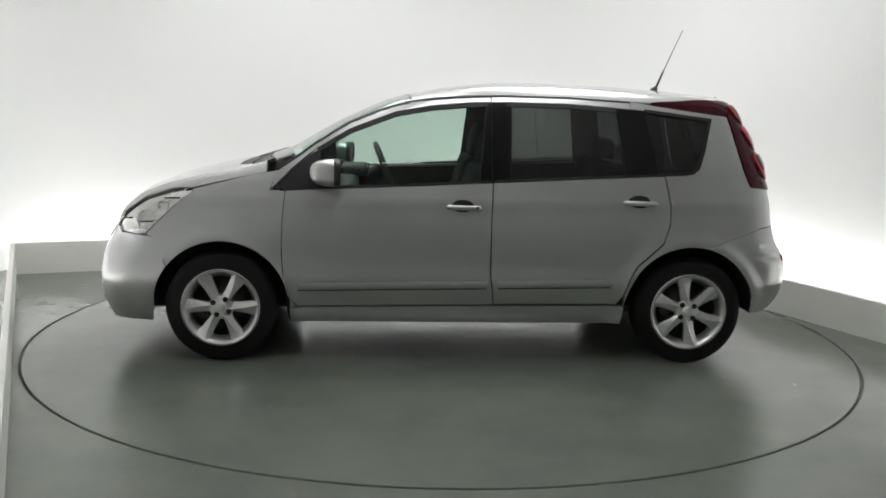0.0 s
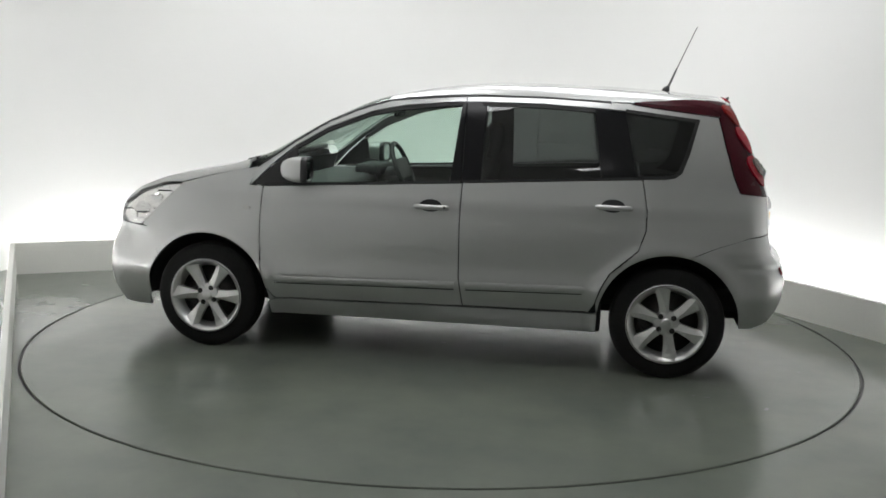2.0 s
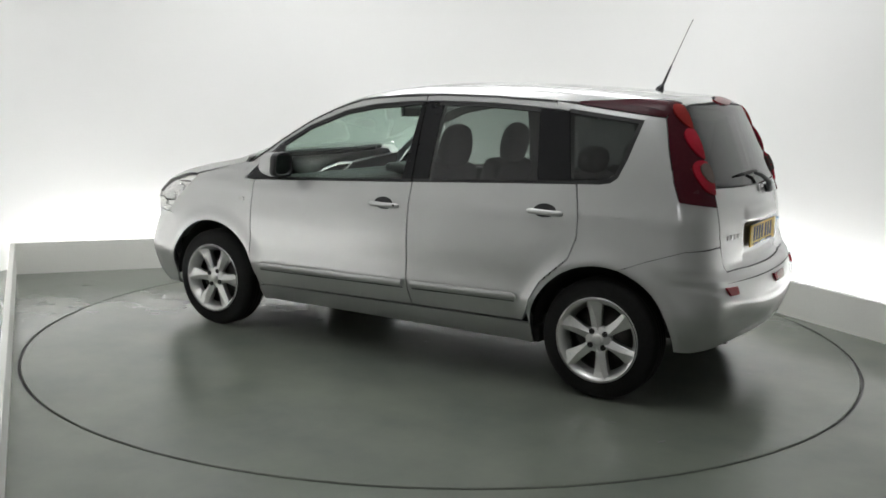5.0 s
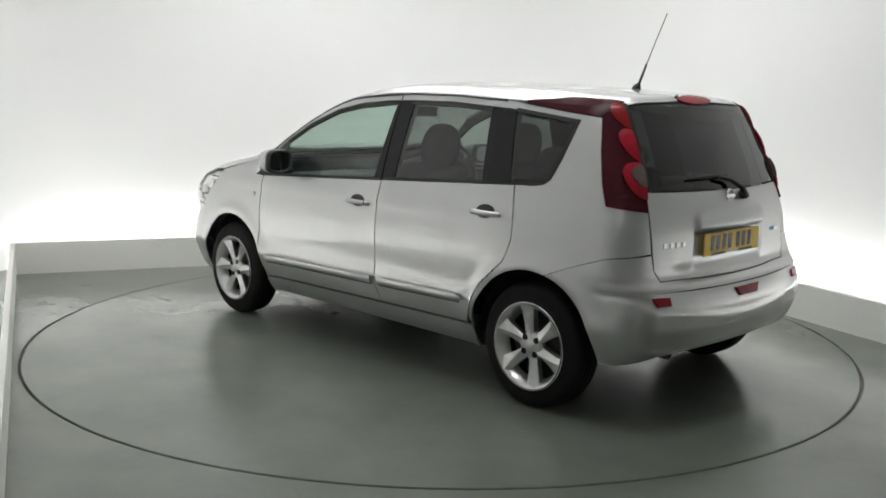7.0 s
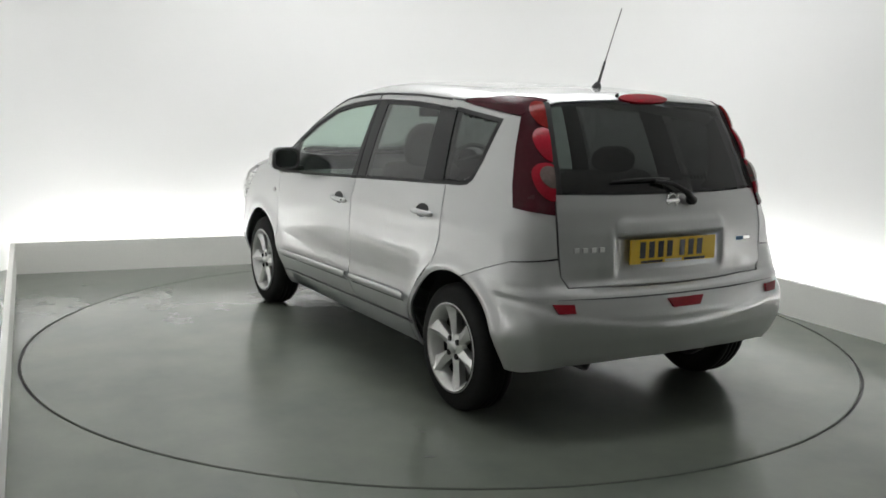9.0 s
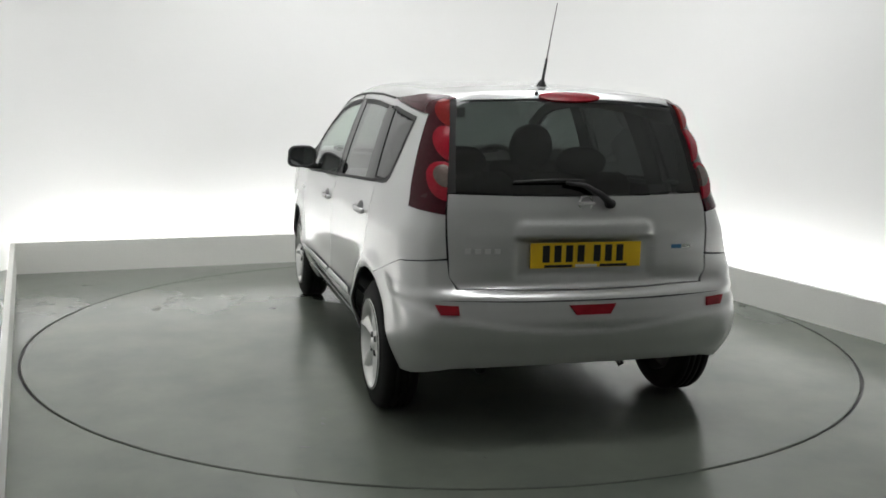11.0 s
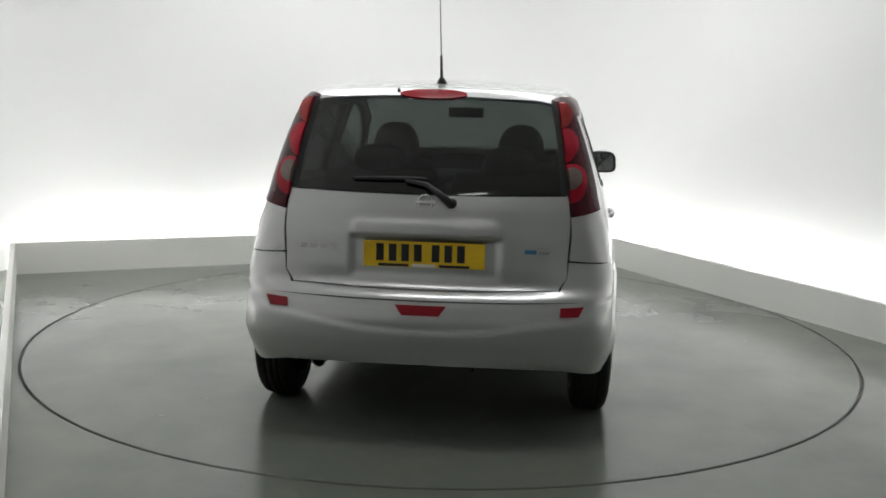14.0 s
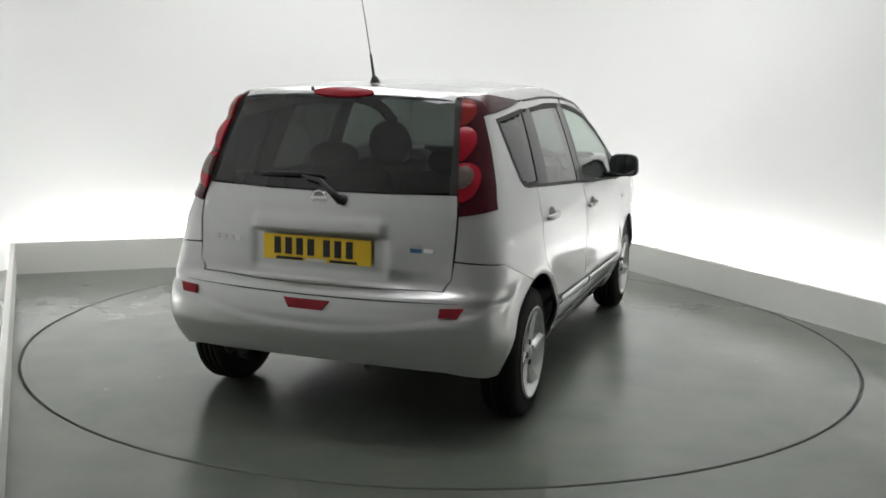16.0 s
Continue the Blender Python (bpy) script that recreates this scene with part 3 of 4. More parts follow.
# side glass and its black surrounds
BELT = [(1.035, .955), (.66, .972), (.3, .987), (-.17, 1.012), (-.7, 1.042), (-1.13, 1.063), (-1.25, 1.071)]
panel("mirror_sail", side([(1.02, .962), (.90, 1.08), (.80, 1.165), (.77, 1.17), (.76, .975)]), TRIM, car, mirror=True, lift=-.004)
panel("window_front", side([(.765, .975), (.775, 1.17), (.61, 1.272), (.36, 1.368), (.17, 1.405), (-.05, 1.427), (-.148, 1.435), (-.128, 1.2), (-.108, 1.004)]), FRONTGLASS, car, mirror=True, lift=-.006, depth=.004)
panel("window_rear", side([(-.270, 1.02), (-.276, 1.433), (-.59, 1.43), (-.87, 1.413), (-.93, 1.057)]), DARKGLASS, car, mirror=True, lift=-.006, depth=.004)
panel("window_quarter", side([(-1.10, 1.060), (-1.02, 1.432), (-1.10, 1.423), (-1.43, 1.386), (-1.385, 1.20), (-1.348, 1.10), (-1.308, 1.068), (-1.25, 1.060)]), REARGLASS, car, mirror=True, lift=-.007, depth=.004, cell=.012)
panel("window_seal", side([(-1.03, 1.429), (-1.10, 1.421), (-1.421, 1.383), (-1.374, 1.20), (-1.338, 1.102), (-1.303, 1.076), (-1.25, 1.067), (-1.11, 1.063),
      (-1.113, 1.082), (-1.25, 1.087), (-1.29, 1.094), (-1.318, 1.114), (-1.352, 1.20), (-1.396, 1.366), (-1.10, 1.402), (-1.032, 1.410)]), SEAL, car, mirror=True, lift=.002, depth=.008, cell=.012)
panel("centre_pillar", side([(-.105, 1.0), (-.125, 1.2), (-.145, 1.447), (-.166, 1.448), (-.168, 1.013)]), GLOSSBLACK, car, mirror=True, lift=-.003)
panel("door_frame", side([(-.178, 1.015), (-.172, 1.449), (-.281, 1.451), (-.275, 1.020)]), GLOSSBLACK, car, mirror=True, lift=-.003)
panel("rear_pillar", side([(-.925, 1.056), (-.865, 1.43), (-1.03, 1.419), (-1.105, 1.068)]), GLOSSBLACK, car, mirror=True, lift=-.003)
panel("window_seal", side([(.775, 1.165), (.79, 1.182), (.61, 1.289), (.36, 1.385), (.17, 1.422), (-.05, 1.444), (-.15, 1.448), (-.15, 1.430), (-.05, 1.422), (.17, 1.40), (.36, 1.363), (.61, 1.267)]), SEAL, car, mirror=True, lift=-.002, cell=.02)
panel("window_seal", side([(-.255, 1.45), (-.59, 1.447), (-.87, 1.43), (-.87, 1.41), (-.59, 1.427), (-.255, 1.43)]), SEAL, car, mirror=True, lift=-.002, cell=.02)
panel("belt_seal", side([(.95, .957), (.3, .989), (-.165, 1.014), (-.165, 1.026), (.3, 1.0), (.78, .98), (.95, .972)]), SEAL, car, mirror=True, lift=0.003, cell=.02)
panel("belt_seal", side([(-.18, 1.015), (-.7, 1.044), (-1.13, 1.066), (-1.13, 1.078), (-.7, 1.056), (-.18, 1.027)]), SEAL, car, mirror=True, lift=0.003, cell=.02)

# inner linings of pillars and roof edge
panel("pillar_trim", side([(-.10, .99), (-.14, 1.45), (-.29, 1.455), (-.28, 1.0)]), PLASTIC, car, mirror=True, lift=-.03, depth=0)
panel("pillar_trim", side([(-.92, 1.03), (-.855, 1.44), (-1.045, 1.425), (-1.12, 1.05)]), PLASTIC, car, mirror=True, lift=-.03, depth=0)
panel("pillar_trim", side([(-1.26, 1.03), (-1.33, 1.08), (-1.365, 1.19), (-1.40, 1.375), (-1.48, 1.41), (-1.57, 1.1), (-1.57, .98)]), PLASTIC, car, mirror=True, lift=-.03, depth=0)
panel("roof_trim", side([(x, z - .012) for x, z in DLO_TOP[2:12]] + [(x, z - .004) for x, z in SEAM[12:2:-1]]), LINING, car, mirror=True, lift=-.03, depth=0)

# dark backing behind the shut lines
panel("inner_shell", side([(.96, .24), (.96, .95), (-.17, 1.0), (-.94, 1.03), (-.94, .24)]), UNDER, car, mirror=True, lift=-.03, depth=0)
panel("inner_shell", dense(both(rear([(0, .37), (.6, .38), (.66, .6), (.66, .95), (.55, 1.03), (0, 1.03)], close=False), SC_R)), UNDER, car, lift=-.035, depth=0)
bm = bmesh.new()
box(bm, (0.0, 0, .26), (1.9, 1.5, .09), .02)
box(bm, (1.3, 0, .36), (1.2, 1.1, .24), .03)
box(bm, (-1.35, 0, .40), (1.0, 1.1, .14), .03)
part("underbody", bm, UNDER, car, "dark underbody")
for wx in (WX, -WX):
    for sy in (1, -1):
        vs, fs = [], []
        for i in range(25):
            a = math.radians(-3 + 186 * i / 24)
            for yy in (.50, .765):
                vs.append((wx + (WR + .012) * math.cos(a), sy * yy, .305 + (WR + .012) * math.sin(a)))
        fs = [(2 * i, 2 * i + 1, 2 * i + 3, 2 * i + 2) for i in range(24)]
        fs.append(tuple(range(0, 50, 2)))
        mesh_object("wheel_arch_liner", vs, fs, UNDER, car)


# ---------------------------------------------------------------- wheels
WHEEL_R = 0.305


def wheel(x, sy, spin):
    """A road wheel: tyre with grooves, dished rim, six twisted spokes, hub and four nuts."""
    prof = [(.207, -.001), (.214, -.006), (.236, -.013), (.262, -.012), (.284, -.020), (.297, -.030), (.3035, -.044), (.305, -.058)]
    for h in (-.070, -.100, -.130):
        prof += [(.305, h + .0055), (.298, h + .0045), (.298, h - .0045), (.305, h - .0055)]
    prof += [(.305, -.145), (.302, -.162), (.285, -.180), (.25, -.19), (.21, -.185)]
    vs, fs = revolve(prof, 64)
    ob = mesh_object("wheel", vs, fs, RUBBER, car, "black road tyre")
    vs, fs = revolve([(.168, -.070), (.176, -.048), (.190, -.020), (.198, -.010), (.207, -.004), (.2145, -.003), (.2155, -.012)], 64)
    mesh_object("rim", vs, fs, ALLOY, ob, "silver alloy rim")
    vs, fs = revolve([(.205, -.19), (.190, -.12), (.1685, -.069)], 48)
    mesh_object("barrel", vs, fs, DARKSTEEL, ob, "dark rim barrel")
    vs, fs = revolve([(.0, -.105), (.125, -.105), (.125, -.125), (.19, -.13)], 40)
    mesh_object("brake_disc", vs, fs, STEEL, ob, "steel brake disc")
    bm = bmesh.new()
    box(bm, (.10, -.095, .045), (.05, .04, .10), .012, 2)
    part("brake_caliper", bm, DARKSTEEL, ob)
    # six blades, each folded along a ridge that crosses from one edge to the other
    for k in range(6):
        a = 2 * math.pi * k / 6
        rows = [(.030, .024, -.028), (.062, .0245, -.025), (.095, .026, -.023), (.13, .030, -.021), (.165, .036, -.018), (.190, .041, -.012), (.206, .044, -.005)]
        vs, fs = [], []
        for r, hw, h in rows:
            q = (r - .03) / .176
            ridge = hw * (.75 - 1.35 * q)
            for u, hh in ((-hw, h - .045), (-hw - .001, h - .010), (-hw * .93, h - .006 - .005 * (1 - q)), (ridge, h + .003), (hw * .93, h - .006 - .006 * q), (hw + .001, h - .012), (hw, h - .045)):
                tw = u + .010 * q - .004
                vs.append((r * math.cos(a) - tw * math.sin(a), hh, r * math.sin(a) + tw * math.cos(a)))
        for i in range(len(rows) - 1):
            for j in range(6):
                fs.append((i * 7 + j, i * 7 + j + 1, i * 7 + j + 8, i * 7 + j + 7))
        mesh_object("spoke", vs, fs, ALLOY, ob, smooth=False)
    vs, fs = revolve([(.0, -.014), (.022, -.0145), (.026, -.017), (.028, -.024), (.034, -.0245), (.060, -.0265), (.068, -.034), (.070, -.06)], 40)
    mesh_object("hub_cap", vs, fs, ALLOY, ob)
    for k in range(4):
        a = 2 * math.pi * k / 4 + math.radians(NUT_TURN)
        vs, fs = revolve([(.0, -.0225), (.006, -.0225), (.0075, -.0245), (.0085, -.0255), (.0135, -.0235), (.0145, -.022), (.0155, -.05)], 14)
        vs = [(v[0] + .049 * math.cos(a), v[1] + .002, v[2] + .049 * math.sin(a)) for v in vs]
        mesh_object("wheel_nut", vs, fs, DARKSTEEL, ob, "dark sunk wheel nut")
    ob.matrix_basis = pose(x, sy * .845, WHEEL_R, 0, spin, 0 if sy > 0 else 180)


NUT_TURN = 0
wheel(WX + .006, 1, 60)
wheel(-WX, 1, 40)
wheel(WX, -1, 40)
wheel(-WX, -1, 5)

# ---------------------------------------------------------------- the car's fittings
def ellipse(cx, cz, a, b, k=28, p=2.0):
    out = []
    for i in range(k):
        c, q = math.cos(2 * math.pi * i / k), math.sin(2 * math.pi * i / k)
        out.append((cx + a * math.copysign(abs(c) ** (2 / p), c), cz + b * math.copysign(abs(q) ** (2 / p), q)))
    return out


def yy(x, z):
    return float(y_at([x], [z])[0])


def xr(y, z):
    o = np.array([[-1.0, y, z]])
    return float(hit(o, np.array([[-1.0, 0, 0]]), 2.0)[0, 0])


def tube(pts, radii, n=10):
    """Verts and faces of a round bar through pts."""
    vs, fs = [], []
    for i, p in enumerate(pts):
        d = Vector(pts[min(i + 1, len(pts) - 1)]) - Vector(pts[max(i - 1, 0)])
        q = d.to_track_quat("Z", "Y").to_matrix()
        for k in range(n):
            a = 2 * math.pi * k / n
            vs.append(Vector(p) + q @ Vector((radii[i] * math.cos(a), radii[i] * math.sin(a), 0)))
    for i in range(len(pts) - 1):
        fs += [(i * n + k, i * n + (k + 1) % n, (i + 1) * n + (k + 1) % n, (i + 1) * n + k) for k in range(n)]
    fs += [tuple(range(n - 1, -1, -1)), tuple(range((len(pts) - 1) * n, len(pts) * n))]
    return vs, fs


def flip(vs):
    return [(v[0], -v[1], v[2]) for v in vs]


# door handles over flat dark patches for their cups
for doors, x0, x1, z in ((front_doors, .082, -.112, .880), (rear_doors, -.897, -1.090, .918)):
    cx = (x0 + x1) / 2
    for sgn, door in zip((1, -1), doors):
        uv, fs = patch(side(ellipse(cx + .005, z + .006, .062, .034)), .02)
        p = skirt(uv[:, 0], uv[:, 1])
        p = p + grad(p) * .0015
        mesh_object("handle_cup", [(a, sgn * b, c) for a, b, c in p], fs if sgn < 0 else [f[::-1] for f in fs], TRIM, door, "flat dark patch for the handle cup")
        xs = np.linspace(x0, x1, 14)
        out = .005 + .014 * np.sin(np.pi * (np.arange(14) + .6) / 14.2)
        pts = [(x, yy(x, z) + o, z - .004 * i / 14) for i, (x, o) in enumerate(zip(xs, out))]
        vs, fs = tube(pts, [.007] + [.0125] * 12 + [.008], 12)
        vs = [(v[0], v[1], z + (v[2] - z) * 1.15) for v in vs]
        mesh_object("door_handle", vs if sgn > 0 else flip(vs), fs, PAINT, door, "silver pull handle")
        lk, lf = revolve([(0, .004), (.006, .004), (.008, .0)], 14)
        if doors is front_doors:
            mesh_object("lock", [(v[0] + x1 + .022, sgn * (pts[-3][1] + .011 + v[1]), v[2] + z) for v in lk], lf, STEEL, door)

# rubbing strips on the doors, domed, over a dark line painted as their shade
def strip_relief(p):
    mid = .4615 - .0295 * np.clip((p[:, 0] + .5) / 1.385, -.3, 1)
    v = np.clip((p[:, 2] - mid) / .021, -1, 1)
    return .017 * np.clip(1 - ((v - .25) / 1.25) ** 2, 0, 1) ** .5


for doors, poly in ((front_doors, [(.885, .453), (.3, .4655), (-.155, .475), (-.150, .433), (.3, .4235), (.885, .411)]),
                    (rear_doors, [(-.215, .476), (-.5, .4825), (-.835, .489), (-.862, .477), (-.865, .463), (-.845, .448), (-.5, .4405), (-.215, .434)])):
    for ob, door in zip(panel("rubbing_strip", side(poly), PAINT, car, lift=.003, depth=.006, mirror=True, cell=.0075, label="silver rubbing strip", shape=strip_relief), doors):
        ob.parent = door

# thin black line that stands for the shade below each strip
for doors, poly in ((front_doors, [(.885, .411), (.3, .4235), (-.150, .433), (-.150, .427), (.3, .4175), (.885, .405)]),
                    (rear_doors, [(-.215, .434), (-.5, .4405), (-.845, .448), (-.845, .442), (-.5, .4345), (-.215, .428)])):
    for ob, door in zip(panel("strip_shade", side(poly), SEAL, car, lift=.003, depth=.003, mirror=True, cell=.02, label="dark line painted as shade under the strip"), doors):
        ob.parent = door

# black moulding along the roof's edge, sill edge shine, side repeaters
ROOF_LINE = SEAM[:11]
panel("roof_moulding", side(ROOF_LINE + [(x - .002, z - .009) for x, z in ROOF_LINE[::-1]]), SEAL, car, lift=.003, depth=.006, mirror=True, cell=.02, label="thin black roof moulding")
panel("frame_joint", side([(-.165, 1.452), (-.165, 1.482), (-.170, 1.482), (-.170, 1.452)]), SEAL, car, lift=.003, depth=.005, mirror=True)
panel("side_repeater", side(ellipse(1.05, .83, .022, .013)), CLEARLENS, car, lift=.006, mirror=True, cell=.01, label="small clear indicator lens")

# door mirrors
def superbody(c, r, k, cut=None, n=28, m=16):
    vs, fs = [], []
    sg = lambda v, e: math.copysign(abs(v) ** e, v)
    for i in range(m + 1):
        a = -math.pi / 2 + math.pi * i / m
        for j in range(n):
            b = 2 * math.pi * j / n
            vs.append((c[0] + r[0] * sg(math.cos(a), k) * sg(math.cos(b), k), c[1] + r[1] * sg(math.cos(a), k) * sg(math.sin(b), k), c[2] + r[2] * sg(math.sin(a), k)))
    for i in range(m):
        for j in range(n):
            f = (i * n + j, i * n + (j + 1) % n, (i + 1) * n + (j + 1) % n, (i + 1) * n + j)
            x = sum(vs[q][0] for q in f) / 4
            if cut is None or (x - cut[0]) * cut[1] > 0:
                fs.append(f)
    return vs, fs


def mirror_shell(rows, n=36):
    """Rounded sections (x, half width, half height) of a mirror housing, skinned from the glass forwards."""
    vs, fs = [], []
    for x, hy, hz in rows:
        for k in range(n):
            a = 2 * math.pi * k / n
            c, q = math.cos(a), math.sin(a)
            y, z = math.copysign(abs(c) ** .62, c) * hy, math.copysign(abs(q) ** .62, q) * hz
            vs.append((x - .10 * y, .900 + y - .16 * (z if z < 0 else 0) * (1 if y > 0 else 0), 1.062 + z))
    for i in range(len(rows) - 1):
        fs += [(i * n + k, (i + 1) * n + k, (i + 1) * n + (k + 1) % n, i * n + (k + 1) % n) for k in range(n)]
    return vs, fs + [tuple(range((len(rows) - 1) * n, len(rows) * n))]


for sgn in (1, -1):
    put = lambda vf: (vf[0], vf[1]) if sgn > 0 else (flip(vf[0]), [f[::-1] for f in vf[1]])
    vs, fs = put(mirror_shell([(.690, .0925, .0715), (.72, .092, .071), (.75, .085, .066), (.778, .078, .059), (.800, .064, .046), (.812, .050, .028), (.815, .02, .012)]))
    base = mesh_object("door_mirror", vs, fs, PAINT, car, "silver door mirror with black rim")
    vs, fs = put(mirror_shell([(.668, .075, .056), (.658, .076, .057), (.654, .086, .065), (.660, .092, .071), (.690, .0935, .0725), (.691, .0915, .0705)]))
    mesh_object("mirror_rim", vs, fs[:-1], TRIM, base, "black plastic mirror rim")
    vs, fs = put(mirror_shell([(.676, .074, .055), (.664, .0745, .0555), (.664, .001, .001)]))
    mesh_object("mirror_glass", vs, fs[:-1], MIRROR, base, "mirror glass", smooth=False)
    bm = bmesh.new()
    box(bm, (.755, sgn * .822, .998), (.075, .13, .034), .014, 3)
    part("mirror_foot", bm, TRIM, base, "black mirror foot")

# roof aerial, leaning back
vs, fs = tube([(-1.262, 0, 1.532), (-1.266, 0, 1.548), (-1.275, 0, 1.562)], [.028, .020, .011], 16)
aerial = mesh_object("aerial", vs, fs, TRIM, car, "black roof aerial")
vs, fs = tube([(-1.274, 0, 1.556), (-1.317, 0, 1.665)], [.0075, .0055], 10)
mesh_object("spring", vs, fs, TRIM, aerial)
vs, fs = tube([(-1.316, 0, 1.66), (-1.37, 0, 1.79), (-1.423, 0, 1.912)], [.0028, .0025, .0022], 8)
mesh_object("whip", vs, fs, STEEL, aerial)

# tail lamp lenses: three domed lobes at the lamp's inner edge, and the reversing lens in the lowest
def lamp_edge(z):
    return .543 + (1.455 - z) * .155


def lamp_lens(name, pts, mat, zc, hz, lift, dome, label):
    pts = [(max(y, lamp_edge(z)), z) for y, z in pts]
    bulge = lambda p: dome * np.clip(1 - ((p[:, 2] - zc) / hz) ** 2, 0, 1)
    for ob, lamp in zip(panel(name, rear(pts, .015), mat, car, lift=lift, depth=lift, mirror=True, cell=.01, label=label, shape=bulge), tail_lamps):
        ob.parent = lamp


lamp_lens("upper_lens", ellipse(lamp_edge(1.40) + .008, 1.402, .040, .056), AMBERRED, 1.402, .06, .010, .010, "orange-red upper lens")
lamp_lens("brake_lens", ellipse(lamp_edge(1.28) + .010, 1.275, .046, .072), BRIGHTRED, 1.275, .075, .010, .012, "bright red middle lens")
lamp_lens("tail_lens", ellipse(lamp_edge(1.12) + .014, 1.118, .058, .080, p=2.3), BRIGHTRED, 1.118, .09, .010, .012, "bright red ring lens")
lamp_lens("reversing_lens", ellipse(lamp_edge(1.13) + .012, 1.135, .036, .046), SMOKELENS, 1.135, .05, .022, .008, "clear ribbed reversing lens")

# tailgate fittings
panel("brake_light", dense([(s, z) for s, z in rear([(.148 * math.cos(a), 1.481 + .019 * math.sin(a)) for a in [2 * math.pi * i / 40 for i in range(40)]], close=False)], .5),
      RED, car, lift=.010, depth=.012, cell=.012, label="red high-level brake light")
plate_x = xr(0, .81) + .006
bm = bmesh.new()
box(bm, (plate_x, 0, .811), (.006, .52, .111), .002)
plate = part("number_plate", bm, YELLOW, tailgate, "yellow number plate with black bars")
for k in range(7):
    y = .188 - .054 * k - (.022 if k > 3 else 0)
    bm = bmesh.new()
    box(bm, (plate_x - .0035, y, .818), (.002, .033, .074), .0004)
    part("bar", bm, INK, plate)
for y, w in ((.13, .13), (0, .10), (-.13, .13)):
    bm = bmesh.new()
    box(bm, (plate_x - .0035, y, .764), (.002, w, .012), .0004)
    part("bar", bm, INK if y else KERB, plate)
for k in range(4):
    y = .528 - .042 * k
    bm = bmesh.new()
    box(bm, (xr(y, .83) - .002, y, .83), (.004, .028, .022), .0015)
    part("badge_bar", bm, ALLOY, tailgate)
for y, w, mt in ((-.45, .05, BLUE), (-.505, .045, CHROME)):
    bm = bmesh.new()
    box(bm, (xr(y, .835) - .002, y, .835), (.004, w, .018), .0015)
    part("badge_bar", bm, mt, tailgate)
ex = xr(0, 1.035)
vs, fs = revolve([(.026, -.006), (.031, -.010), (.036, -.006), (.036, 0)], 32)
emblem = mesh_object("emblem", [(ex + v[1], v[0], 1.033 + v[2]) for v in vs], fs, CHROME, tailgate, "chrome ring emblem with a cross bar")
bm = bmesh.new()
box(bm, (ex - .006, 0, 1.033), (.008, .084, .016), .003)
part("emblem_bar", bm, CHROME, emblem)
wx0 = xr(-.11, 1.032)
vs, fs = tube([(wx0 + .004, -.11, 1.030), (wx0 - .03, -.11, 1.032)], [.024, .020], 16)
wiper = mesh_object("rear_wiper", vs, fs, TRIM, car, "black rear wiper")
vs, fs = tube([(wx0 - .026, -.112, 1.028), (wx0 - .03, -.06, 1.072), (xr(0, 1.11) - .03, .0, 1.108), (xr(.08, 1.13) - .03, .09, 1.122)], [.019, .014, .011, .007], 10)
mesh_object("wiper_arm", vs, fs, TRIM, wiper)
vs, fs = tube([(xr(y, z) - .016, y, z) for y, z in ((.0, 1.128), (.08, 1.129), (.16, 1.128), (.24, 1.126), (.32, 1.122))], [.006, .0085, .009, .008, .005], 8)
mesh_object("wiper_blade", vs, fs, SEAL, wiper)
vs, fs = tube([(-1.60, .155, 1.495), (-1.61, .157, 1.506)], [.010, .006], 12)
mesh_object("washer_jet", vs, fs, TRIM, car)

# rear bumper: reflectors, exhaust
for sgn in (1, -1):
    pts = [(.585, .612), (.682, .616), (.66, .575), (.582, .574)]
    q = rear(pts)
    if sgn < 0:
        q = [(2 * SC_R - a, b) for a, b in q]
    panel("reflector", q, RED, bumper_rear, lift=.002, depth=.01, cell=.015, label="red reflector")
panel("fog_lamp", dense([q for q in rear([(.108, .612), (-.108, .612), (-.078, .570), (.078, .570)])], 1), RED, bumper_rear, lift=.002, depth=.01, cell=.015, label="red rear fog lamp")
# thin dark line along the step under the shelf
panel("shelf_line", dense(rear([(0, .633), (.3, .633), (.655, .637), (.655, .632), (.3, .628), (0, .628)], close=False)), SEAL, bumper_rear, lift=-.004, depth=.002, cell=.02, mirror=True)
vs, fs = revolve([(.026, 0), (.029, .0), (.029, .16), (.024, .16), (.024, .01)], 20)
mesh_object("exhaust", [(-1.84 + v[1], .46 + v[0], .318 + v[2]) for v in vs], fs, STEEL, car, "steel exhaust tail pipe")
bm = bmesh.new()
box(bm, (-1.60, 0, .40), (.4, .9, .10), .03)
box(bm, (-1.3, 0, .30), (.09, 1.2, .09), .03)
part("rear_axle", bm, UNDER, car)
bm = bmesh.new()
box(bm, (-1.70, .10, .345), (.12, .30, .10), .03, 3)
part("silencer", bm, DARKSTEEL, car, "dark steel silencer box")
vs, fs = tube([(-1.80, -.22, .325), (-1.83, -.22, .300), (-1.80, -.22, .285), (-1.77, -.22, .300)], [.008] * 4, 8)
mesh_object("towing_eye", vs, fs, DARKSTEEL, car)

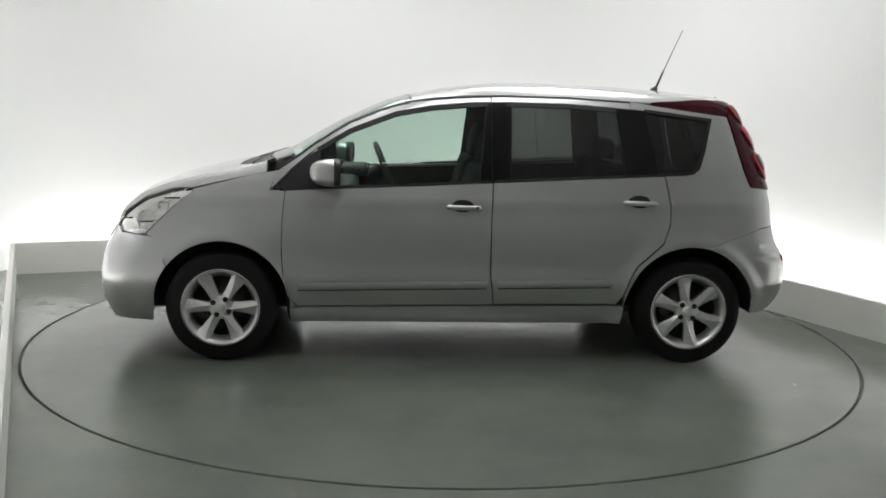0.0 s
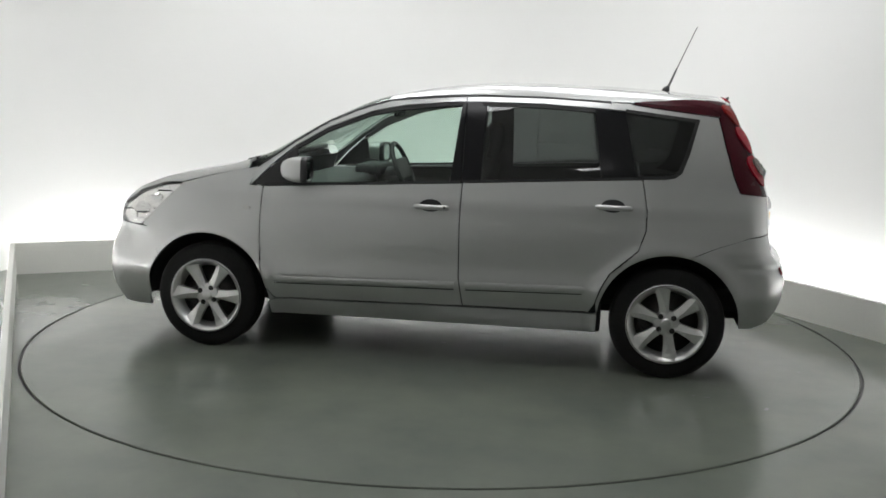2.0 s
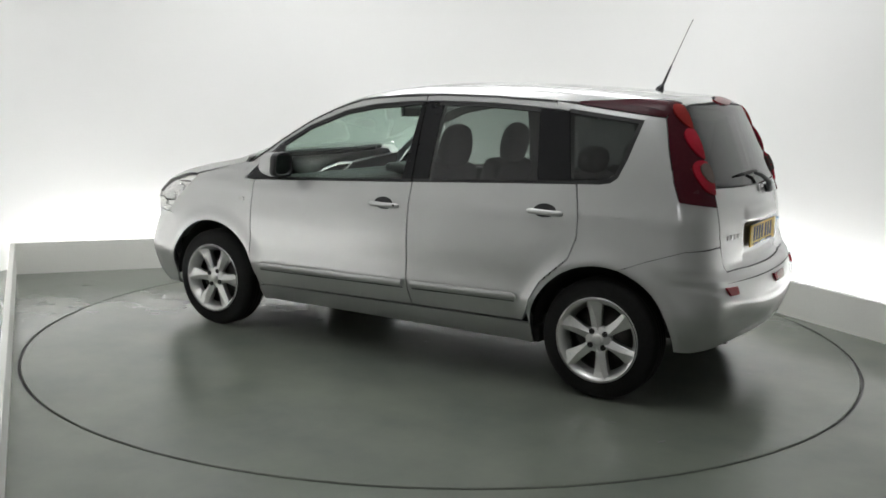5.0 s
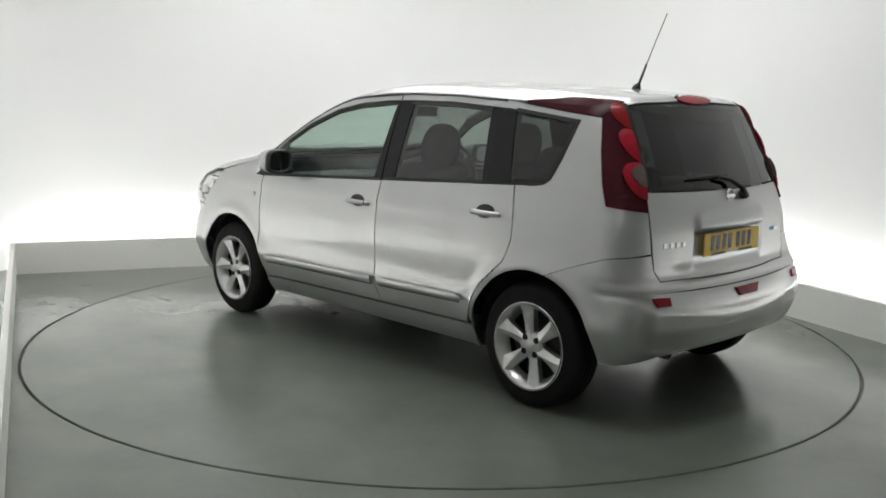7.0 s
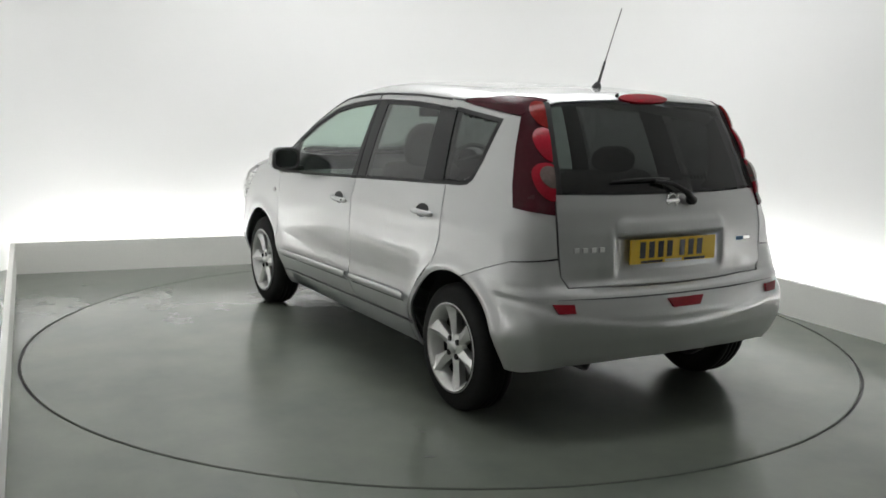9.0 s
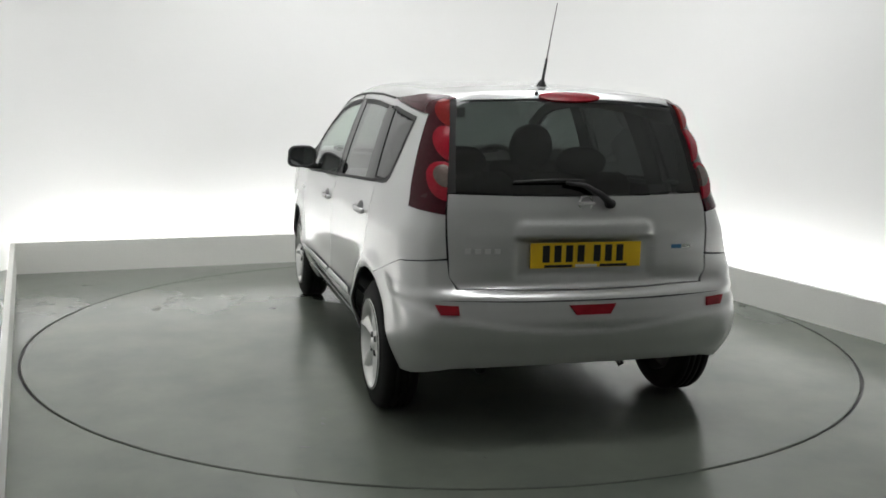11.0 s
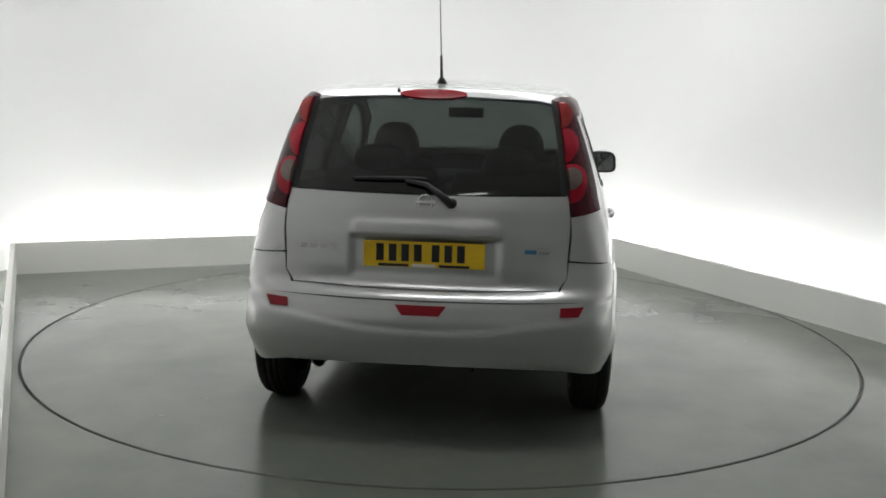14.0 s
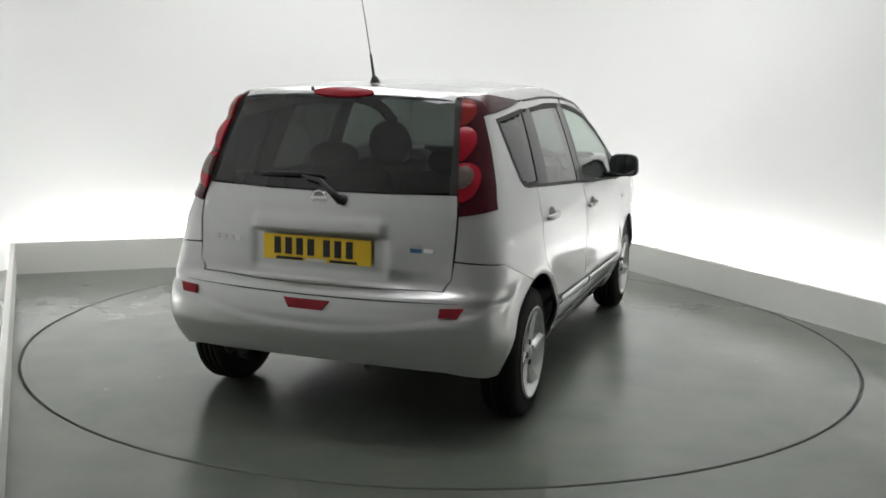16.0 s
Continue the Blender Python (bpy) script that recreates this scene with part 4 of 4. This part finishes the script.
# front: grille, intake, fog lamps, emblem, wiper arms
panel("grille", dense(front([(.34, .70), (-.34, .70), (-.30, .60), (.30, .60)], .05)), GLOSSBLACK, car, lift=.004, cell=.03, label="black grille")
panel("lower_intake", dense(front([(.50, .42), (-.50, .42), (-.45, .27), (.45, .27)], .05)), TRIM, car, lift=.003, label="black lower intake")
for y in (.62, -.62):
    panel("front_fog_lamp", front(ellipse(y, .36, .05, .05)), CLEARLENS, car, lift=.004, cell=.02)
for y0, y1 in ((.50, .02), (-.08, -.56)):
    p0, p1 = top(np.array([1.20 - .13 * y0 ** 2]), np.array([y0]))[0], top(np.array([1.12 - .13 * y1 ** 2]), np.array([y1]))[0]
    vs, fs = tube([p0 + (0, 0, .001), (p0 + p1) / 2 + (0, 0, .004), p1 + (0, 0, .003)], [.008, .006, .005], 8)
    mesh_object("front_wiper", vs, fs, TRIM, car, "black windscreen wiper")
# reflector bowls in the headlamps
for x, z, r in ((1.70, .80, .045), (1.78, .755, .04), (1.61, .86, .03)):
    for ob, lamp in zip(panel("lamp_bowl", side(ellipse(x, z, r, r * .8)), CHROME, car, lift=-.012, depth=.004, mirror=True, cell=.01, label="chrome reflector bowl",
                              shape=lambda p, x=x, z=z, r=r: -.004 + .008 * ((p[:, 0] - x) ** 2 + (p[:, 2] - z) ** 2) / r ** 2), headlamps):
        ob.parent = lamp

# bright and dark bars moulded into the lamps
for x, z, w, mt in ((1.74, .735, .085, CHROME), (1.70, .775, .07, GLOSSBLACK), (1.66, .80, .075, CHROME), (1.62, .868, .09, CHROME), (1.56, .905, .08, GLOSSBLACK), (1.80, .79, .03, GLOSSBLACK)):
    for ob, lamp in zip(panel("lamp_bar", side([(x - w / 2, z + .004), (x + w / 2, z + .002), (x + w / 2, z - .006), (x - w / 2, z - .004)], .02), mt, car, lift=-.006, depth=.008, mirror=True, cell=.015), headlamps):
        ob.parent = lamp

# ---------------------------------------------------------------- inside the car
def seat(x, y, w=.50, top_z=1.03, head=True, name="front_seat"):
    bm = bmesh.new()
    box(bm, (x + .10, y, .52), (.52, w, .17), .06, 3)
    ob = part(name, bm, FABRIC, car, "dark grey fabric seat", smooth=True)
    bm = bmesh.new()
    box(bm, (0, 0, 0), (.15, w * .94, .60), .06, 3, pose(x - .20, y, .80, 0, -16, 0))
    part("backrest", bm, FABRIC, ob, smooth=True)
    if head:
        hh = .26 if name == "front_seat" else .14
        vs, fs = superbody((0, 0, 0), (.062, .135, hh / 2), .72)
        m = pose(x - .31, y, top_z + .03 + hh / 2, 0, -10, 0)
        mesh_object("headrest", [m @ Vector((a, b * (1 - .16 * max(0, c / (hh / 2))), c)) for a, b, c in vs], fs, FABRIC, ob)
        for dy in (-.06, .06):
            vs, fs = tube([(x - .27, y + dy, top_z), (x - .30, y + dy, top_z + .10)], [.006, .006], 8)
            mesh_object("headrest_post", vs, fs, CHROME, ob)
    return ob


seat(.12, .37)
seat(.12, -.37)
seat(-.72, .33, .62, 1.06, True, "rear_seat")
seat(-.72, -.33, .62, 1.06, True, "rear_seat")
bm = bmesh.new()
box(bm, (.80, 0, .88), (.42, 1.36, .17), .06, 3)
box(bm, (.62, -.37, .985), (.18, .36, .07), .03, 3)
box(bm, (.60, 0, .72), (.16, .30, .36), .04, 3)
part("dashboard", bm, PLASTIC, car, "dark grey dashboard", smooth=True)
vs, fs = [], []
for i in range(32):
    a = 2 * math.pi * i / 32
    for k in range(8):
        b = 2 * math.pi * k / 8
        r = .175 + .016 * math.cos(b)
        vs.append(pose(.42, -.37, .99, 0, -68, 0) @ Vector((r * math.cos(a), r * math.sin(a), .016 * math.sin(b))))
for i in range(32):
    fs += [(i * 8 + k, ((i + 1) % 32) * 8 + k, ((i + 1) % 32) * 8 + (k + 1) % 8, i * 8 + (k + 1) % 8) for k in range(8)]
sw = mesh_object("steering_wheel", vs, fs, PLASTIC, car, "black steering wheel")
bm = bmesh.new()
box(bm, (0, 0, 0), (.14, .32, .03), .012, 2, pose(.425, -.37, .988, 0, -68, 0))
part("steering_boss", bm, PLASTIC, sw)
vs, fs = tube([(.44, -.37, .98), (.66, -.37, .90)], [.04, .05], 12)
mesh_object("steering_column", vs, fs, PLASTIC, sw)
bm = bmesh.new()
box(bm, (.36, 0, 1.375), (.03, .23, .065), .012, 3)
part("rear_view_mirror", bm, PLASTIC, car, "black interior mirror", smooth=True)
bm = bmesh.new()
box(bm, (0.0, 0, .32), (1.9, 1.3, .05), .01)
box(bm, (-1.25, 0, .66), (.95, 1.04, .06), .01)
part("cabin_floor", bm, PLASTIC, car)
bm = bmesh.new()
box(bm, (-1.45, 0, .99), (.55, 1.08, .02), .008)
part("parcel_shelf", bm, PLASTIC, car, "dark parcel shelf")
panel("headlining", plan(mirror_xy([(.24, 0.0), (.22, .3), (.16, .52), (-.2, .56), (-.9, .55), (-1.40, .48), (-1.48, .3), (-1.50, 0.0)])), LINING, car, mapper=top, lift=-.045, depth=0)
for poly in ([(.93, .60), (.93, .945), (-.15, 1.0), (-.15, .5)], [(-.2, .5), (-.2, 1.0), (-.92, 1.04), (-.92, .65)]):
    panel("door_card", side(poly), PLASTIC, car, lift=-.075, depth=0, mirror=True)

# ---------------------------------------------------------------- marks on the floor
MARK = material("scuff_mark", (0.055, 0.056, 0.053), 0.5, scale=40, vary=0.3)


def mark(x, y, a, b, turn, parent, z=0.0006, name="scuff_mark"):
    """A thin ragged smear of dirt."""
    k, rnd = 14, random.Random(int(abs(x * 1000) + abs(y * 777)))
    ring = []
    for i in range(k):
        t, r = 2 * math.pi * i / k, rnd.uniform(.55, 1.1)
        u, v = a * r * math.cos(t), b * r * math.sin(t)
        ring.append((x + u * math.cos(turn) - v * math.sin(turn), y + u * math.sin(turn) + v * math.cos(turn)))
    vs = [(u, v, z) for u, v in ring] + [(u, v, z - .0005) for u, v in ring]
    fs = [tuple(range(k))] + [(i + k, (i + 1) % k + k, (i + 1) % k, i) for i in range(k)]
    mesh_object(name, vs, fs, MARK, parent, smooth=False)


for x, y, a, b, t in ((-.067, .285, .018, .012, .3), (-.205, .004, .05, .004, 2.9), (-.31, -.005, .06, .003, 3.3), (-.40, -.014, .03, .004, 2.6),
                      (-.037, -.093, .03, .004, .2), (-1.827, 1.112, .03, .010, 1.2), (-1.556, .996, .02, .008, .2), (-1.487, .981, .015, .006, .9),
                      (-1.093, -.989, .022, .007, 1.9), (-1.88, -.20, .006, .006, 0), (.094, -1.912, .012, .009, .5), (-1.38, -.351, .010, .007, .1),
                      (.9, 1.5, .008, .006, .4), (-.7, 1.9, .010, .004, 1.1), (1.6, -.9, .012, .005, 2.2), (-2.1, .4, .007, .005, .8)):
    mark(x, y, a, b, t, turntable)
mark(-.532, -2.51, .06, .0022, -1.18, bpy.data.objects["floor"], name="hairline_crack")

# ---------------------------------------------------------------- what moves
def motions():
    """The turntable turns at an even pace and carries the car."""
    rows = [(t, pose(0, 0, 0, 0, 0, a)) for t, a in TURN]
    walk(turntable, rows)
    walk(car, [(t, m @ pose(CX, CY, 0)) for t, m in rows])


motions()
